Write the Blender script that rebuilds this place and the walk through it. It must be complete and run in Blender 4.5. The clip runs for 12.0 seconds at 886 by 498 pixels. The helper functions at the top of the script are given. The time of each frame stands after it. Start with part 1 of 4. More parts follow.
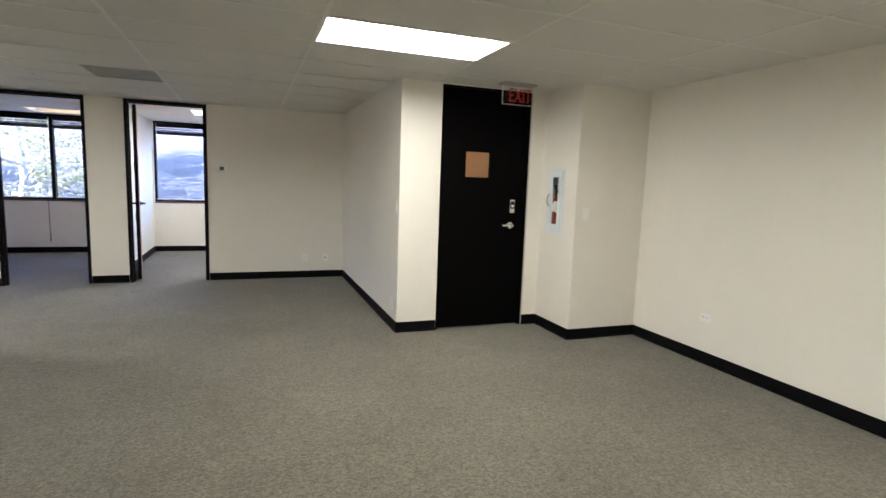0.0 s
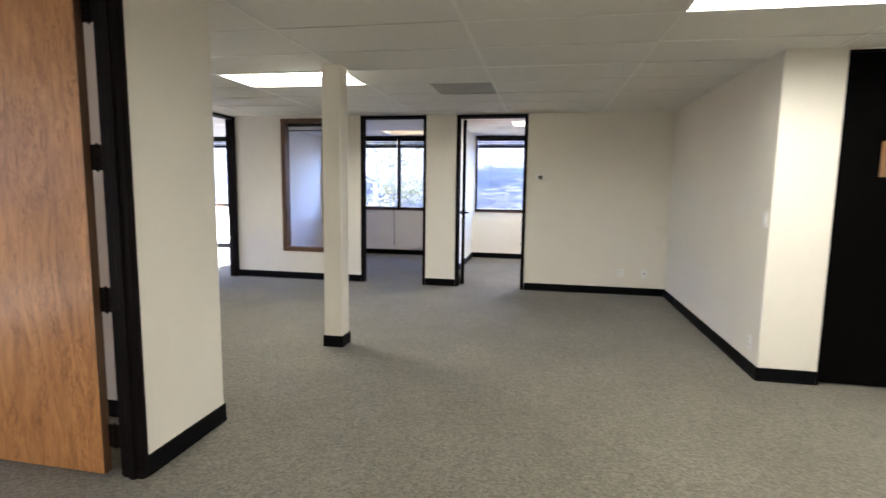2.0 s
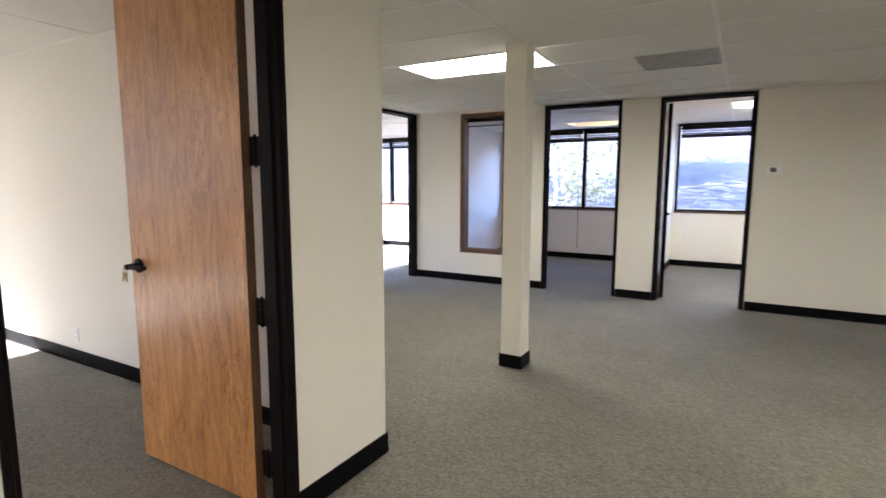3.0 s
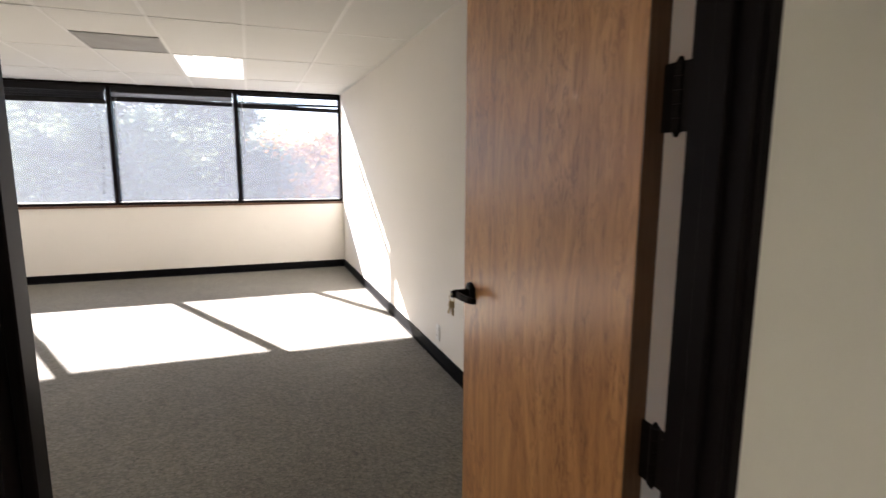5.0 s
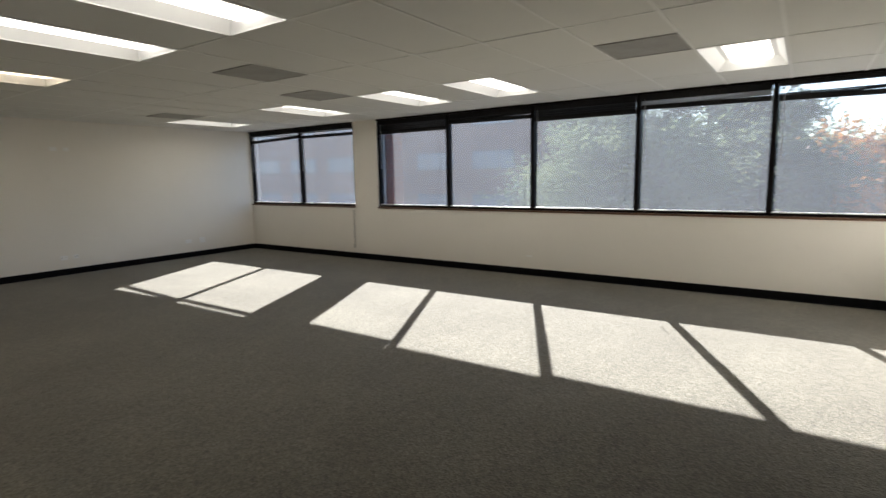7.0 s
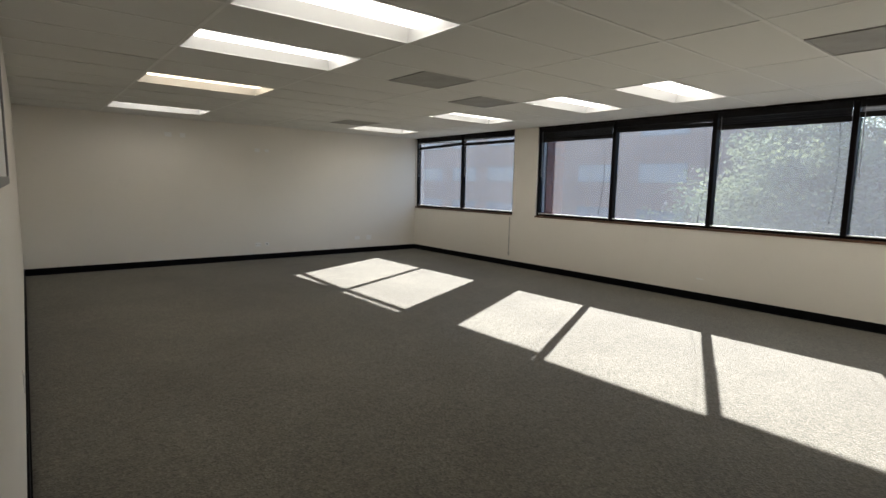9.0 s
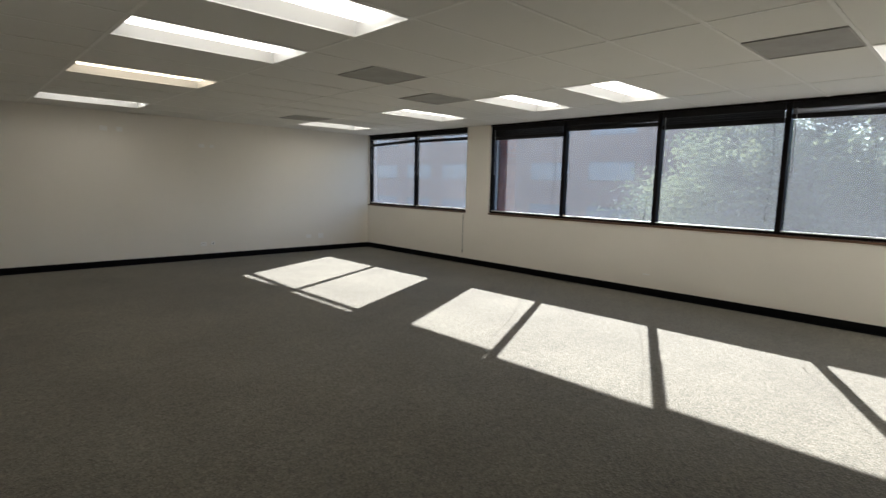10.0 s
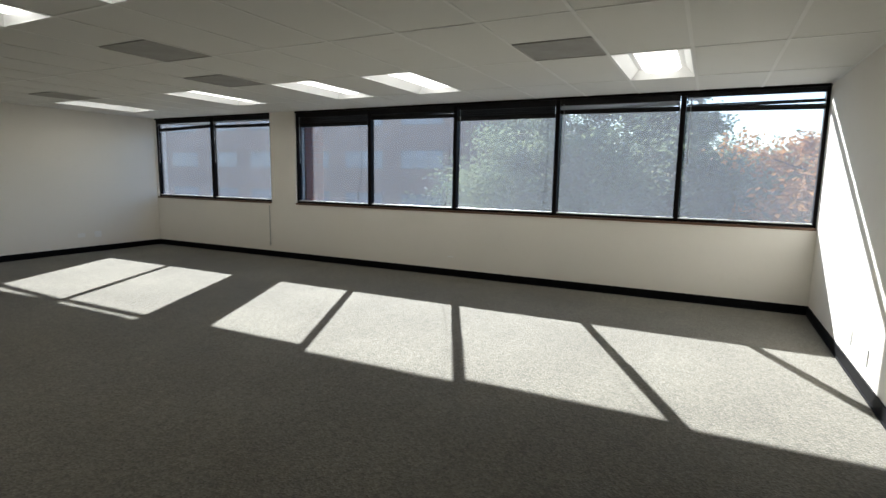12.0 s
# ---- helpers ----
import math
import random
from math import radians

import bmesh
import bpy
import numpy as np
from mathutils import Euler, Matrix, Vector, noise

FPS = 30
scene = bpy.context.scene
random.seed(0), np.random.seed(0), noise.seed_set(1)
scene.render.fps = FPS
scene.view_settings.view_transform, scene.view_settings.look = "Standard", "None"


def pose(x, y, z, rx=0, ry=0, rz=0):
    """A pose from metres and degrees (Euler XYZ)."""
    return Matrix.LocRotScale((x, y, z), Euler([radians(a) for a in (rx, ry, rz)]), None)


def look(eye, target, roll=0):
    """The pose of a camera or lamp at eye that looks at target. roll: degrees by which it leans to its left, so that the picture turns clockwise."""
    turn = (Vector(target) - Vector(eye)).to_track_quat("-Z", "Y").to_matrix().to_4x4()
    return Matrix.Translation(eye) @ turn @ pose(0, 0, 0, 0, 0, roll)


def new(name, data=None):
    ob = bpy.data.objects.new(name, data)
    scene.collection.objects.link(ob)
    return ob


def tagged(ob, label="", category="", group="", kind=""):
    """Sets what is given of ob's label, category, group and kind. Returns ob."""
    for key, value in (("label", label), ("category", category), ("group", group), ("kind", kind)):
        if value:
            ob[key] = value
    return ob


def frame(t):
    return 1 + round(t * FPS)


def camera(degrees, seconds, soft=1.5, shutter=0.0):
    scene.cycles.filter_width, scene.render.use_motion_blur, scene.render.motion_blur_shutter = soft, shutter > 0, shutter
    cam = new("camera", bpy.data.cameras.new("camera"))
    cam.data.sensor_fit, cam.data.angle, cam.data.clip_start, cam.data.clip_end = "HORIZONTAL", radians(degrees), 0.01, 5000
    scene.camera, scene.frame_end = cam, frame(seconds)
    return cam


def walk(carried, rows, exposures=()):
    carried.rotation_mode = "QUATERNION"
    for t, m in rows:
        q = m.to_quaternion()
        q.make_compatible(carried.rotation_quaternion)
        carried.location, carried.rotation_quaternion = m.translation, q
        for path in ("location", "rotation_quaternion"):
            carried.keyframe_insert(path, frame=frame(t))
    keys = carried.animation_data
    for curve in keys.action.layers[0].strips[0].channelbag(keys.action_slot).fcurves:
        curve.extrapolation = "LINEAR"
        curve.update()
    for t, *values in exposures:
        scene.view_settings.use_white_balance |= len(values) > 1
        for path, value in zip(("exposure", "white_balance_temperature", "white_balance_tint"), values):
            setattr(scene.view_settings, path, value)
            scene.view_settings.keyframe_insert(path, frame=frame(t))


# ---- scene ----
cam = camera(80.5, 12.0, shutter=0.25)
PATH = [
    (0, (-0.052, 0.204, 1.432), (0.644, 2.062, 1.182), 2.0),
    (0.5, (-0.068, 0.233, 1.427), (0.469, 2.143, 1.173), 1.7),
    (1, (-0.136, 0.339, 1.402), (0.118, 2.306, 1.143), 1.2),
    (1.5, (-0.182, 0.579, 1.417), (-0.233, 2.562, 1.162), 1.0),
    (2, (-0.342, 0.808, 1.4), (-0.708, 2.759, 1.159), 0.8),
    (2.5, (-0.45, 1.086, 1.392), (-1.163, 2.936, 1.13), 0.7),
    (2.7, (-0.512, 1.215, 1.38), (-1.34, 3.019, 1.125), 0.4),
    (4.3, (-1.217, 1.996, 1.377), (-2.805, 3.176, 1.079), 0.4),
    (4.5, (-1.327, 2.047, 1.379), (-2.994, 3.11, 1.081), 0.5),
    (5, (-1.59, 2.169, 1.384), (-3.445, 2.851, 1.078), 0.2),
    (5.5, (-1.734, 2.283, 1.405), (-3.694, 2.531, 1.098), -0.2),
    (6, (-1.965, 2.3, 1.4), (-3.932, 2.084, 1.1), -0.5),
    (6.5, (-2.106, 2.281, 1.427), (-3.951, 1.562, 1.142), -0.8),
    (7, (-2.259, 2.356, 1.425), (-3.89, 1.232, 1.146), -1.1),
    (7.5, (-2.299, 2.346, 1.425), (-3.697, 0.942, 1.154), -0.7),
    (9.5, (-2.328, 2.281, 1.385), (-3.566, 0.729, 1.143), 1.2),
    (10, (-2.369, 2.276, 1.394), (-3.737, 0.838, 1.145), 1.3),
    (10.5, (-2.386, 2.293, 1.392), (-3.885, 0.995, 1.134), 1.2),
    (11, (-2.402, 2.322, 1.385), (-4.026, 1.186, 1.12), 1.4),
    (11.5, (-2.43, 2.336, 1.413), (-4.142, 1.342, 1.132), 1.0),
    (12, (-2.45, 2.373, 1.398), (-4.219, 1.483, 1.119), 0.9),
]
EXPOSURES = [(0.0, 4.1, 5950, 16), (2.5, 4.35, 6050, 17), (4.5, 3.75, 6200, 18), (5.5, 3.2, 6450, 17), (6.5, 2.55, 6300, 10), (7.5, 2.4, 6300, 10), (9.0, 2.5, 6300, 10), (12.0, 2.3, 6000, 7)]
walk(cam, [(t, look(eye, target, roll)) for t, eye, target, roll in PATH], EXPOSURES)

# ---------------------------------------------------------------- light
SUN_DIR = Vector((-1.585, -0.778, 1.0)).normalized()      # towards the sun
world = bpy.data.worlds.new("sky")
scene.world = world
world.use_nodes = True
wn = world.node_tree.nodes
sky = wn.new("ShaderNodeTexSky")
sky.sky_type = "NISHITA"
sky.sun_disc = False
sky.sun_elevation = math.asin(SUN_DIR.z)
sky.sun_rotation = math.atan2(SUN_DIR.x, SUN_DIR.y)
sky.air_density, sky.dust_density = 1.0, 0.3
wn["Background"].inputs["Strength"].default_value = 0.15
world.node_tree.links.new(sky.outputs[0], wn["Background"].inputs["Color"])
sun = new("sun", bpy.data.lights.new("sun", "SUN"))
sun.data.energy, sun.data.angle, sun.data.color = 4.2, radians(0.5), (1.0, 0.975, 0.94)
sun.matrix_world = look((-30, -15, 25), Vector((-30, -15, 25)) - SUN_DIR)


# ---------------------------------------------------------------- materials
class Mat:
    """A small builder for node materials."""

    def __init__(self, name):
        self.m = bpy.data.materials.new(name)
        self.m.use_nodes = True
        self.t = self.m.node_tree
        self.b = self.t.nodes["Principled BSDF"]
        self.out = self.t.nodes["Material Output"]
        self.co = self.t.nodes.new("ShaderNodeTexCoord").outputs["Object"]

    def link(self, a, b):
        self.t.links.new(a, b)

    def mapping(self, scale=(1, 1, 1), source=None):
        n = self.t.nodes.new("ShaderNodeMapping")
        n.inputs["Scale"].default_value = scale
        self.link(source or self.co, n.inputs["Vector"])
        return n.outputs[0]

    def noise(self, scale, detail=3.0, rough=0.55, vec=None, distort=0.0):
        n = self.t.nodes.new("ShaderNodeTexNoise")
        n.inputs["Scale"].default_value = scale
        n.inputs["Detail"].default_value = detail
        n.inputs["Roughness"].default_value = rough
        n.inputs["Distortion"].default_value = distort
        self.link(vec or self.co, n.inputs["Vector"])
        return n.outputs["Fac"]

    def ramp(self, fac, stops):
        n = self.t.nodes.new("ShaderNodeValToRGB")
        e = n.color_ramp.elements
        while len(e) < len(stops):
            e.new(0.5)
        for el, (p, c) in zip(e, stops):
            el.position = p
            el.color = (*c, 1)
        self.link(fac, n.inputs["Fac"])
        return n.outputs["Color"]

    def mix(self, a, b, fac, kind="MIX"):
        n = self.t.nodes.new("ShaderNodeMix")
        n.data_type, n.blend_type = "RGBA", kind
        if isinstance(fac, (int, float)):
            n.inputs[0].default_value = fac
        else:
            self.link(fac, n.inputs[0])
        for s, i in ((a, 6), (b, 7)):
            if isinstance(s, tuple):
                n.inputs[i].default_value = (*s, 1)
            else:
                self.link(s, n.inputs[i])
        return n.outputs[2]

    def color(self, c):
        if isinstance(c, tuple):
            self.b.inputs["Base Color"].default_value = (*c, 1)
        else:
            self.link(c, self.b.inputs["Base Color"])
        return self

    def set(self, rough=0.5, metal=0.0, spec=0.5):
        self.b.inputs["Roughness"].default_value = rough
        self.b.inputs["Metallic"].default_value = metal
        self.b.inputs["Specular IOR Level"].default_value = spec
        return self

    def bump(self, fac, strength=0.2, dist=0.002):
        n = self.t.nodes.new("ShaderNodeBump")
        n.inputs["Strength"].default_value = strength
        n.inputs["Distance"].default_value = dist
        self.link(fac, n.inputs["Height"])
        self.link(n.outputs[0], self.b.inputs["Normal"])
        return self

    def random(self):
        return self.t.nodes.new("ShaderNodeObjectInfo").outputs["Random"]

    def island(self):
        return self.t.nodes.new("ShaderNodeNewGeometry").outputs["Random Per Island"]


def paint(name, base, rough=0.6, vary=0.06, tex=220, strength=0.12):
    m = Mat(name)
    lo = tuple(c * (1 - vary) for c in base)
    big = m.ramp(m.noise(0.9, 4), [(0.3, lo), (0.7, base)])
    scuff = m.ramp(m.noise(5.0, 6, 0.7), [(0.25, tuple(c * 0.9 for c in base)), (0.42, base)])
    m.color(m.mix(big, scuff, 0.35)).set(rough, 0, 0.35).bump(m.noise(tex, 3), strength, 0.0015)
    return m.m


def plain(name, base, rough=0.5, metal=0.0, vary=0.15, scale=25):
    m = Mat(name)
    c = m.ramp(m.noise(scale, 4), [(0.3, tuple(k * (1 - vary) for k in base)), (0.7, base)])
    m.color(c).set(rough, metal, 0.5 if max(base) > 0.03 else 0.05).bump(m.noise(scale * 6, 2), 0.05, 0.001)
    return m.m


M = {}
M["wall"] = paint("wall_paint", (0.81, 0.77, 0.695), 0.62)
M["ceiling_tile"] = paint("ceiling_tile", (0.74, 0.73, 0.69), 0.9, 0.05, 90, 0.5)
M["grid"] = plain("ceiling_grid", (0.80, 0.79, 0.75), 0.45, 0, 0.05)
M["base"] = plain("baseboard_vinyl", (0.006, 0.006, 0.007), 0.5, 0, 0.3, 9)
M["black"] = plain("black_door_paint", (0.0018, 0.0015, 0.0015), 0.7, 0, 0.35, 6)
M["jamb"] = plain("dark_jamb_paint", (0.011, 0.0085, 0.009), 0.38, 0, 0.3, 8)
M["bronze"] = plain("bronze_window_metal", (0.008, 0.0065, 0.0065), 0.45, 0.1, 0.2, 14)
M["chrome"] = plain("brushed_chrome", (0.62, 0.61, 0.58), 0.25, 1.0, 0.12, 40)
M["dark_metal"] = plain("dark_bronze_metal", (0.012, 0.009, 0.008), 0.4, 0.3, 0.25, 40)
M["steel"] = plain("key_brass", (0.52, 0.40, 0.22), 0.3, 1.0, 0.2, 60)
M["white_plastic"] = plain("white_plastic", (0.86, 0.85, 0.82), 0.4, 0, 0.05)
M["slot"] = plain("dark_slot", (0.03, 0.03, 0.03), 0.6)
M["enamel"] = plain("white_enamel", (0.80, 0.80, 0.78), 0.35, 0, 0.04)
M["cabinet"] = plain("cabinet_white_enamel", (0.74, 0.78, 0.80), 0.35, 0, 0.05)
M["red"] = plain("red_paint", (0.30, 0.03, 0.02), 0.35)
M["vent_grey"] = plain("vent_grey", (0.46, 0.45, 0.42), 0.6, 0, 0.2, 12)
M["slat"] = plain("blind_slat", (0.022, 0.021, 0.021), 0.4, 0, 0.15, 12)
# paler copy of the slat: daylight through gathered slats put into its colour; also wands
M["slat_pale"] = plain("pale_blind_slat", (0.34, 0.35, 0.37), 0.4, 0, 0.1, 12)
M["rail"] = plain("blind_rail", (0.02, 0.019, 0.02), 0.4, 0, 0.2, 12)
M["concrete"] = paint("concrete", (0.36, 0.34, 0.31), 0.85, 0.2, 60, 0.4)
M["board"] = plain("panel_white", (0.70, 0.70, 0.69), 0.3, 0, 0.06, 4)
M["grey_frame"] = plain("panel_grey_frame", (0.22, 0.22, 0.21), 0.45, 0, 0.15, 14)
M["tan"] = paint("corridor_tan", (0.44, 0.25, 0.12), 0.7)
M["clear_grey"] = plain("screen_grey", (0.12, 0.13, 0.12), 0.25)


def carpet():
    m = Mat("loop_pile_carpet")
    v = m.t.nodes.new("ShaderNodeTexVoronoi")
    v.inputs["Scale"].default_value = 88
    m.link(m.co, v.inputs["Vector"])
    tuft = m.ramp(v.outputs["Color"], [(0.12, (0.072, 0.068, 0.053)), (0.45, (0.160, 0.150, 0.120)), (0.85, (0.31, 0.298, 0.245))])
    mid = m.ramp(m.noise(38, 4, 0.7), [(0.32, (0.068, 0.065, 0.051)), (0.68, (0.255, 0.244, 0.20))])
    patch = m.ramp(m.noise(13, 5, 0.75), [(0.33, (0.085, 0.077, 0.060)), (0.62, (0.235, 0.218, 0.178))])
    c = m.mix(m.mix(tuft, mid, 0.5), patch, 0.22)
    tread = m.ramp(m.noise(0.8, 5, 0.65), [(0.3, (0.655, 0.62, 0.574)), (0.65, (0.915, 0.89, 0.838))])
    spot = m.ramp(m.noise(2.6, 6, 0.75), [(0.28, (0.82, 0.80, 0.78)), (0.40, (1.0, 1.0, 1.0))])
    c = m.mix(c, tread, 1.0, "MULTIPLY")
    c = m.mix(c, spot, 0.7, "MULTIPLY")
    m.color(c).set(0.95, 0, 0.1)
    m.b.inputs["Sheen Weight"].default_value = 0.15
    m.b.inputs["Sheen Roughness"].default_value = 0.6
    m.bump(v.outputs["Distance"], 0.7, 0.005)
    return m.m


def oak():
    m = Mat("oak_veneer")
    warp = m.noise(1.1, 3, 0.6, m.mapping((2.2, 2.2, 0.7)), 0.8)
    flow = m.noise(4.5, 5, 0.62, m.mapping((2.6, 2.6, 0.42)), 2.2)
    fine = m.noise(70, 4, 0.7, m.mapping((4.5, 4.5, 0.14)), 0.3)
    fleck = m.noise(17, 4, 0.7, m.mapping((2.6, 2.6, 0.75)), 1.9)
    dash = m.noise(60, 2, 0.6, m.mapping((2.4, 2.4, 0.22)), 0.6)
    where = m.noise(3.2, 3, 0.6, m.mapping((2.4, 2.4, 0.8)), 1.0)
    c = m.ramp(flow, [(0.30, (0.44, 0.19, 0.060)), (0.50, (0.62, 0.295, 0.100)), (0.70, (0.74, 0.38, 0.145))])
    c = m.mix(c, m.ramp(fine, [(0.36, (0.78, 0.73, 0.69)), (0.55, (1.0, 1.0, 1.0))]), 0.7, "MULTIPLY")
    marks = m.mix(m.ramp(fleck, [(0.40, (0.40, 0.29, 0.22)), (0.50, (1.0, 1.0, 1.0))]), (1.0, 1.0, 1.0), m.ramp(where, [(0.40, (0.0, 0.0, 0.0)), (0.62, (1.0, 1.0, 1.0))]))
    c = m.mix(c, marks, 0.6, "MULTIPLY")
    c = m.mix(c, m.ramp(dash, [(0.33, (0.60, 0.52, 0.46)), (0.43, (1.0, 1.0, 1.0))]), 0.4, "MULTIPLY")
    c = m.mix(c, m.ramp(warp, [(0.3, (0.80, 0.76, 0.73)), (0.7, (1.0, 1.0, 1.0))]), 0.9, "MULTIPLY")
    m.color(c).set(0.36, 0, 0.5).bump(fine, 0.10, 0.001)
    m.b.inputs["Coat Weight"].default_value = 0.5
    m.b.inputs["Coat Roughness"].default_value = 0.22
    return m.m


def brown_wood():
    m = Mat("brown_stained_wood")
    f = m.noise(40, 5, 0.7, m.mapping((3, 3, 0.15)))
    m.color(m.ramp(f, [(0.3, (0.075, 0.034, 0.016)), (0.7, (0.15, 0.075, 0.038))])).set(0.4).bump(f, 0.1, 0.001)
    return m.m


def glass(name, haze, tint=(0.97, 0.98, 0.98)):
    m = Mat(name)
    nt = m.t
    tr = nt.nodes.new("ShaderNodeBsdfTransparent")
    tr.inputs[0].default_value = (*tint, 1)
    dust = nt.nodes.new("ShaderNodeBsdfTranslucent")
    dust.inputs[0].default_value = (0.80, 0.83, 0.89, 1)
    gl = nt.nodes.new("ShaderNodeBsdfGlossy")
    gl.inputs["Roughness"].default_value = 0.02
    a, b = nt.nodes.new("ShaderNodeMixShader"), nt.nodes.new("ShaderNodeMixShader")
    if haze:
        d = m.noise(1.3, 5, 0.6)
        mr = nt.nodes.new("ShaderNodeMapRange")
        mr.inputs["To Min"].default_value, mr.inputs["To Max"].default_value = haze * 0.75, haze * 1.25
        m.link(d, mr.inputs["Value"])
        m.link(mr.outputs[0], a.inputs[0])
    else:
        a.inputs[0].default_value = 0.0
    lw = nt.nodes.new("ShaderNodeLayerWeight")
    lw.inputs[0].default_value = 0.5
    pw = nt.nodes.new("ShaderNodeMath")
    pw.operation, pw.inputs[1].default_value = "POWER", 5.0
    m.link(lw.outputs["Facing"], pw.inputs[0])
    fr = nt.nodes.new("ShaderNodeMath")
    fr.operation = "MULTIPLY_ADD"
    fr.inputs[1].default_value, fr.inputs[2].default_value = 0.6, 0.02
    m.link(pw.outputs[0], fr.inputs[0])
    m.link(tr.outputs[0], a.inputs[1])
    m.link(dust.outputs[0], a.inputs[2])
    m.link(fr.outputs[0], b.inputs[0])
    m.link(a.outputs[0], b.inputs[1])
    m.link(gl.outputs[0], b.inputs[2])
    m.link(b.outputs[0], m.out.inputs["Surface"])
    return m.m


def glow(name, color, strength):
    m = Mat(name)
    m.color((0.8, 0.8, 0.78)).set(0.5)
    m.b.inputs["Emission Color"].default_value = (*color, 1)
    m.b.inputs["Emission Strength"].default_value = strength
    return m.m


def leaves(name, dark, light):
    m = Mat(name)
    m.color(m.ramp(m.island(), [(0.1, dark), (0.9, light)])).set(0.6, 0, 0.3)
    tl = m.t.nodes.new("ShaderNodeBsdfTranslucent")
    tl.inputs[0].default_value = (*light, 1)
    mx = m.t.nodes.new("ShaderNodeMixShader")
    mx.inputs[0].default_value = 0.55
    m.link(m.b.outputs[0], mx.inputs[1])
    m.link(tl.outputs[0], mx.inputs[2])
    m.link(mx.outputs[0], m.out.inputs["Surface"])
    return m.m


def perforated():
    m = Mat("perforated_grey_metal")
    v = m.t.nodes.new("ShaderNodeTexVoronoi")
    v.inputs["Scale"].default_value = 160
    v.inputs["Randomness"].default_value = 0.0
    m.link(m.co, v.inputs["Vector"])
    hole = m.ramp(v.outputs["Distance"], [(0.30, (0.12, 0.12, 0.11)), (0.36, (0.37, 0.36, 0.335))])
    dust = m.ramp(m.noise(4, 5, 0.65), [(0.3, (0.74, 0.72, 0.70)), (0.7, (1.0, 1.0, 1.0))])
    m.color(m.mix(hole, dust, 0.8, "MULTIPLY")).set(0.6, 0, 0.3)
    return m.m


def brick_mat():
    m = Mat("red_brick")
    c = m.ramp(m.random(), [(0.0, (0.24, 0.075, 0.048)), (0.5, (0.34, 0.115, 0.07)), (1.0, (0.42, 0.16, 0.10))])
    m.color(m.mix(c, m.ramp(m.noise(40, 5), [(0.3, (0.7, 0.7, 0.7)), (0.7, (1, 1, 1))]), 0.8, "MULTIPLY")).set(0.85).bump(m.noise(120, 4), 0.4, 0.003)
    return m.m


def terrain_mat():
    m = Mat("dry_grass_ground")
    c = m.ramp(m.noise(0.35, 6, 0.7), [(0.3, (0.13, 0.105, 0.075)), (0.55, (0.23, 0.19, 0.145)), (0.75, (0.30, 0.25, 0.19))])
    s = m.ramp(m.noise(9, 5, 0.75), [(0.3, (0.55, 0.5, 0.45)), (0.7, (1, 1, 1))])
    m.color(m.mix(c, s, 0.8, "MULTIPLY")).set(0.95).bump(m.noise(5, 5, 0.8), 0.8, 0.15)
    return m.m


M["carpet"], M["oak"], M["brown"] = carpet(), oak(), brown_wood()
M["pane_hazy"] = glass("dusty_window_glass", 0.035, (0.48, 0.495, 0.52))
M["pane_clear"] = glass("window_glass", 0.006, (0.70, 0.76, 0.93))
M["pane_inner"] = glass("interior_glass", 0.0)
M["tube"] = glow("lamp_diffuser", (1.0, 0.93, 0.83), 0.82)
M["tube_warm"] = glow("lamp_diffuser_warm", (1.0, 0.82, 0.60), 0.78)
M["tube_lobby"] = glow("lamp_diffuser_lobby", (1.0, 0.97, 0.80), 2.7)
M["tube_amber"] = glow("lamp_diffuser_amber", (1.0, 0.72, 0.34), 0.5)
# side reflectors are no lamps; weak emission stands in for diffuser light on them
M["panel_glow"] = glow("lamp_reflector_added_glow", (1.0, 0.93, 0.85), 0.02)
M["panel_glow_warm"] = glow("lamp_reflector_added_glow_warm", (1.0, 0.82, 0.60), 0.02)
M["tube_corridor"] = glow("corridor_tube", (1.0, 0.75, 0.45), 1.0)
M["perforated"] = perforated()
M["brick"], M["terrain"] = brick_mat(), terrain_mat()
M["mortar"] = plain("mortar", (0.50, 0.45, 0.40), 0.9, 0, 0.2, 30)
M["bark"] = plain("bark", (0.10, 0.075, 0.055), 0.9, 0, 0.5, 18)
M["bark_pale"] = plain("pale_bark", (0.42, 0.38, 0.32), 0.85, 0, 0.4, 12)
M["leaf_green"] = leaves("green_leaves", (0.05, 0.07, 0.03), (0.40, 0.44, 0.23))
M["leaf_pine"] = leaves("pine_needles", (0.05, 0.08, 0.045), (0.20, 0.26, 0.14))
M["leaf_orange"] = leaves("autumn_leaves", (0.46, 0.18, 0.05), (0.72, 0.37, 0.14))
M["leaf_yellow"] = leaves("yellow_green_leaves", (0.16, 0.155, 0.06), (0.42, 0.38, 0.18))
M["far_wall"] = paint("far_building_brick", (0.20, 0.12, 0.095), 0.85, 0.2, 30, 0.3)
M["far_glass"] = plain("far_window_glass", (0.13, 0.18, 0.25), 0.15, 0.3, 0.2, 0.5)
M["exit_red"] = plain("exit_letter_red", (0.58, 0.035, 0.025), 0.4)


# ---------------------------------------------------------------- mesh helpers
def box(bm, x0, x1, y0, y1, z0, z1, m=None):
    vs = [bm.verts.new((x, y, z)) for x in (x0, x1) for y in (y0, y1) for z in (z0, z1)]
    if m is not None:
        for v in vs:
            v.co = m @ v.co
    for f in ((0, 1, 3, 2), (4, 6, 7, 5), (0, 4, 5, 1), (2, 3, 7, 6), (0, 2, 6, 4), (1, 5, 7, 3)):
        bm.faces.new([vs[i] for i in f])
    return bm


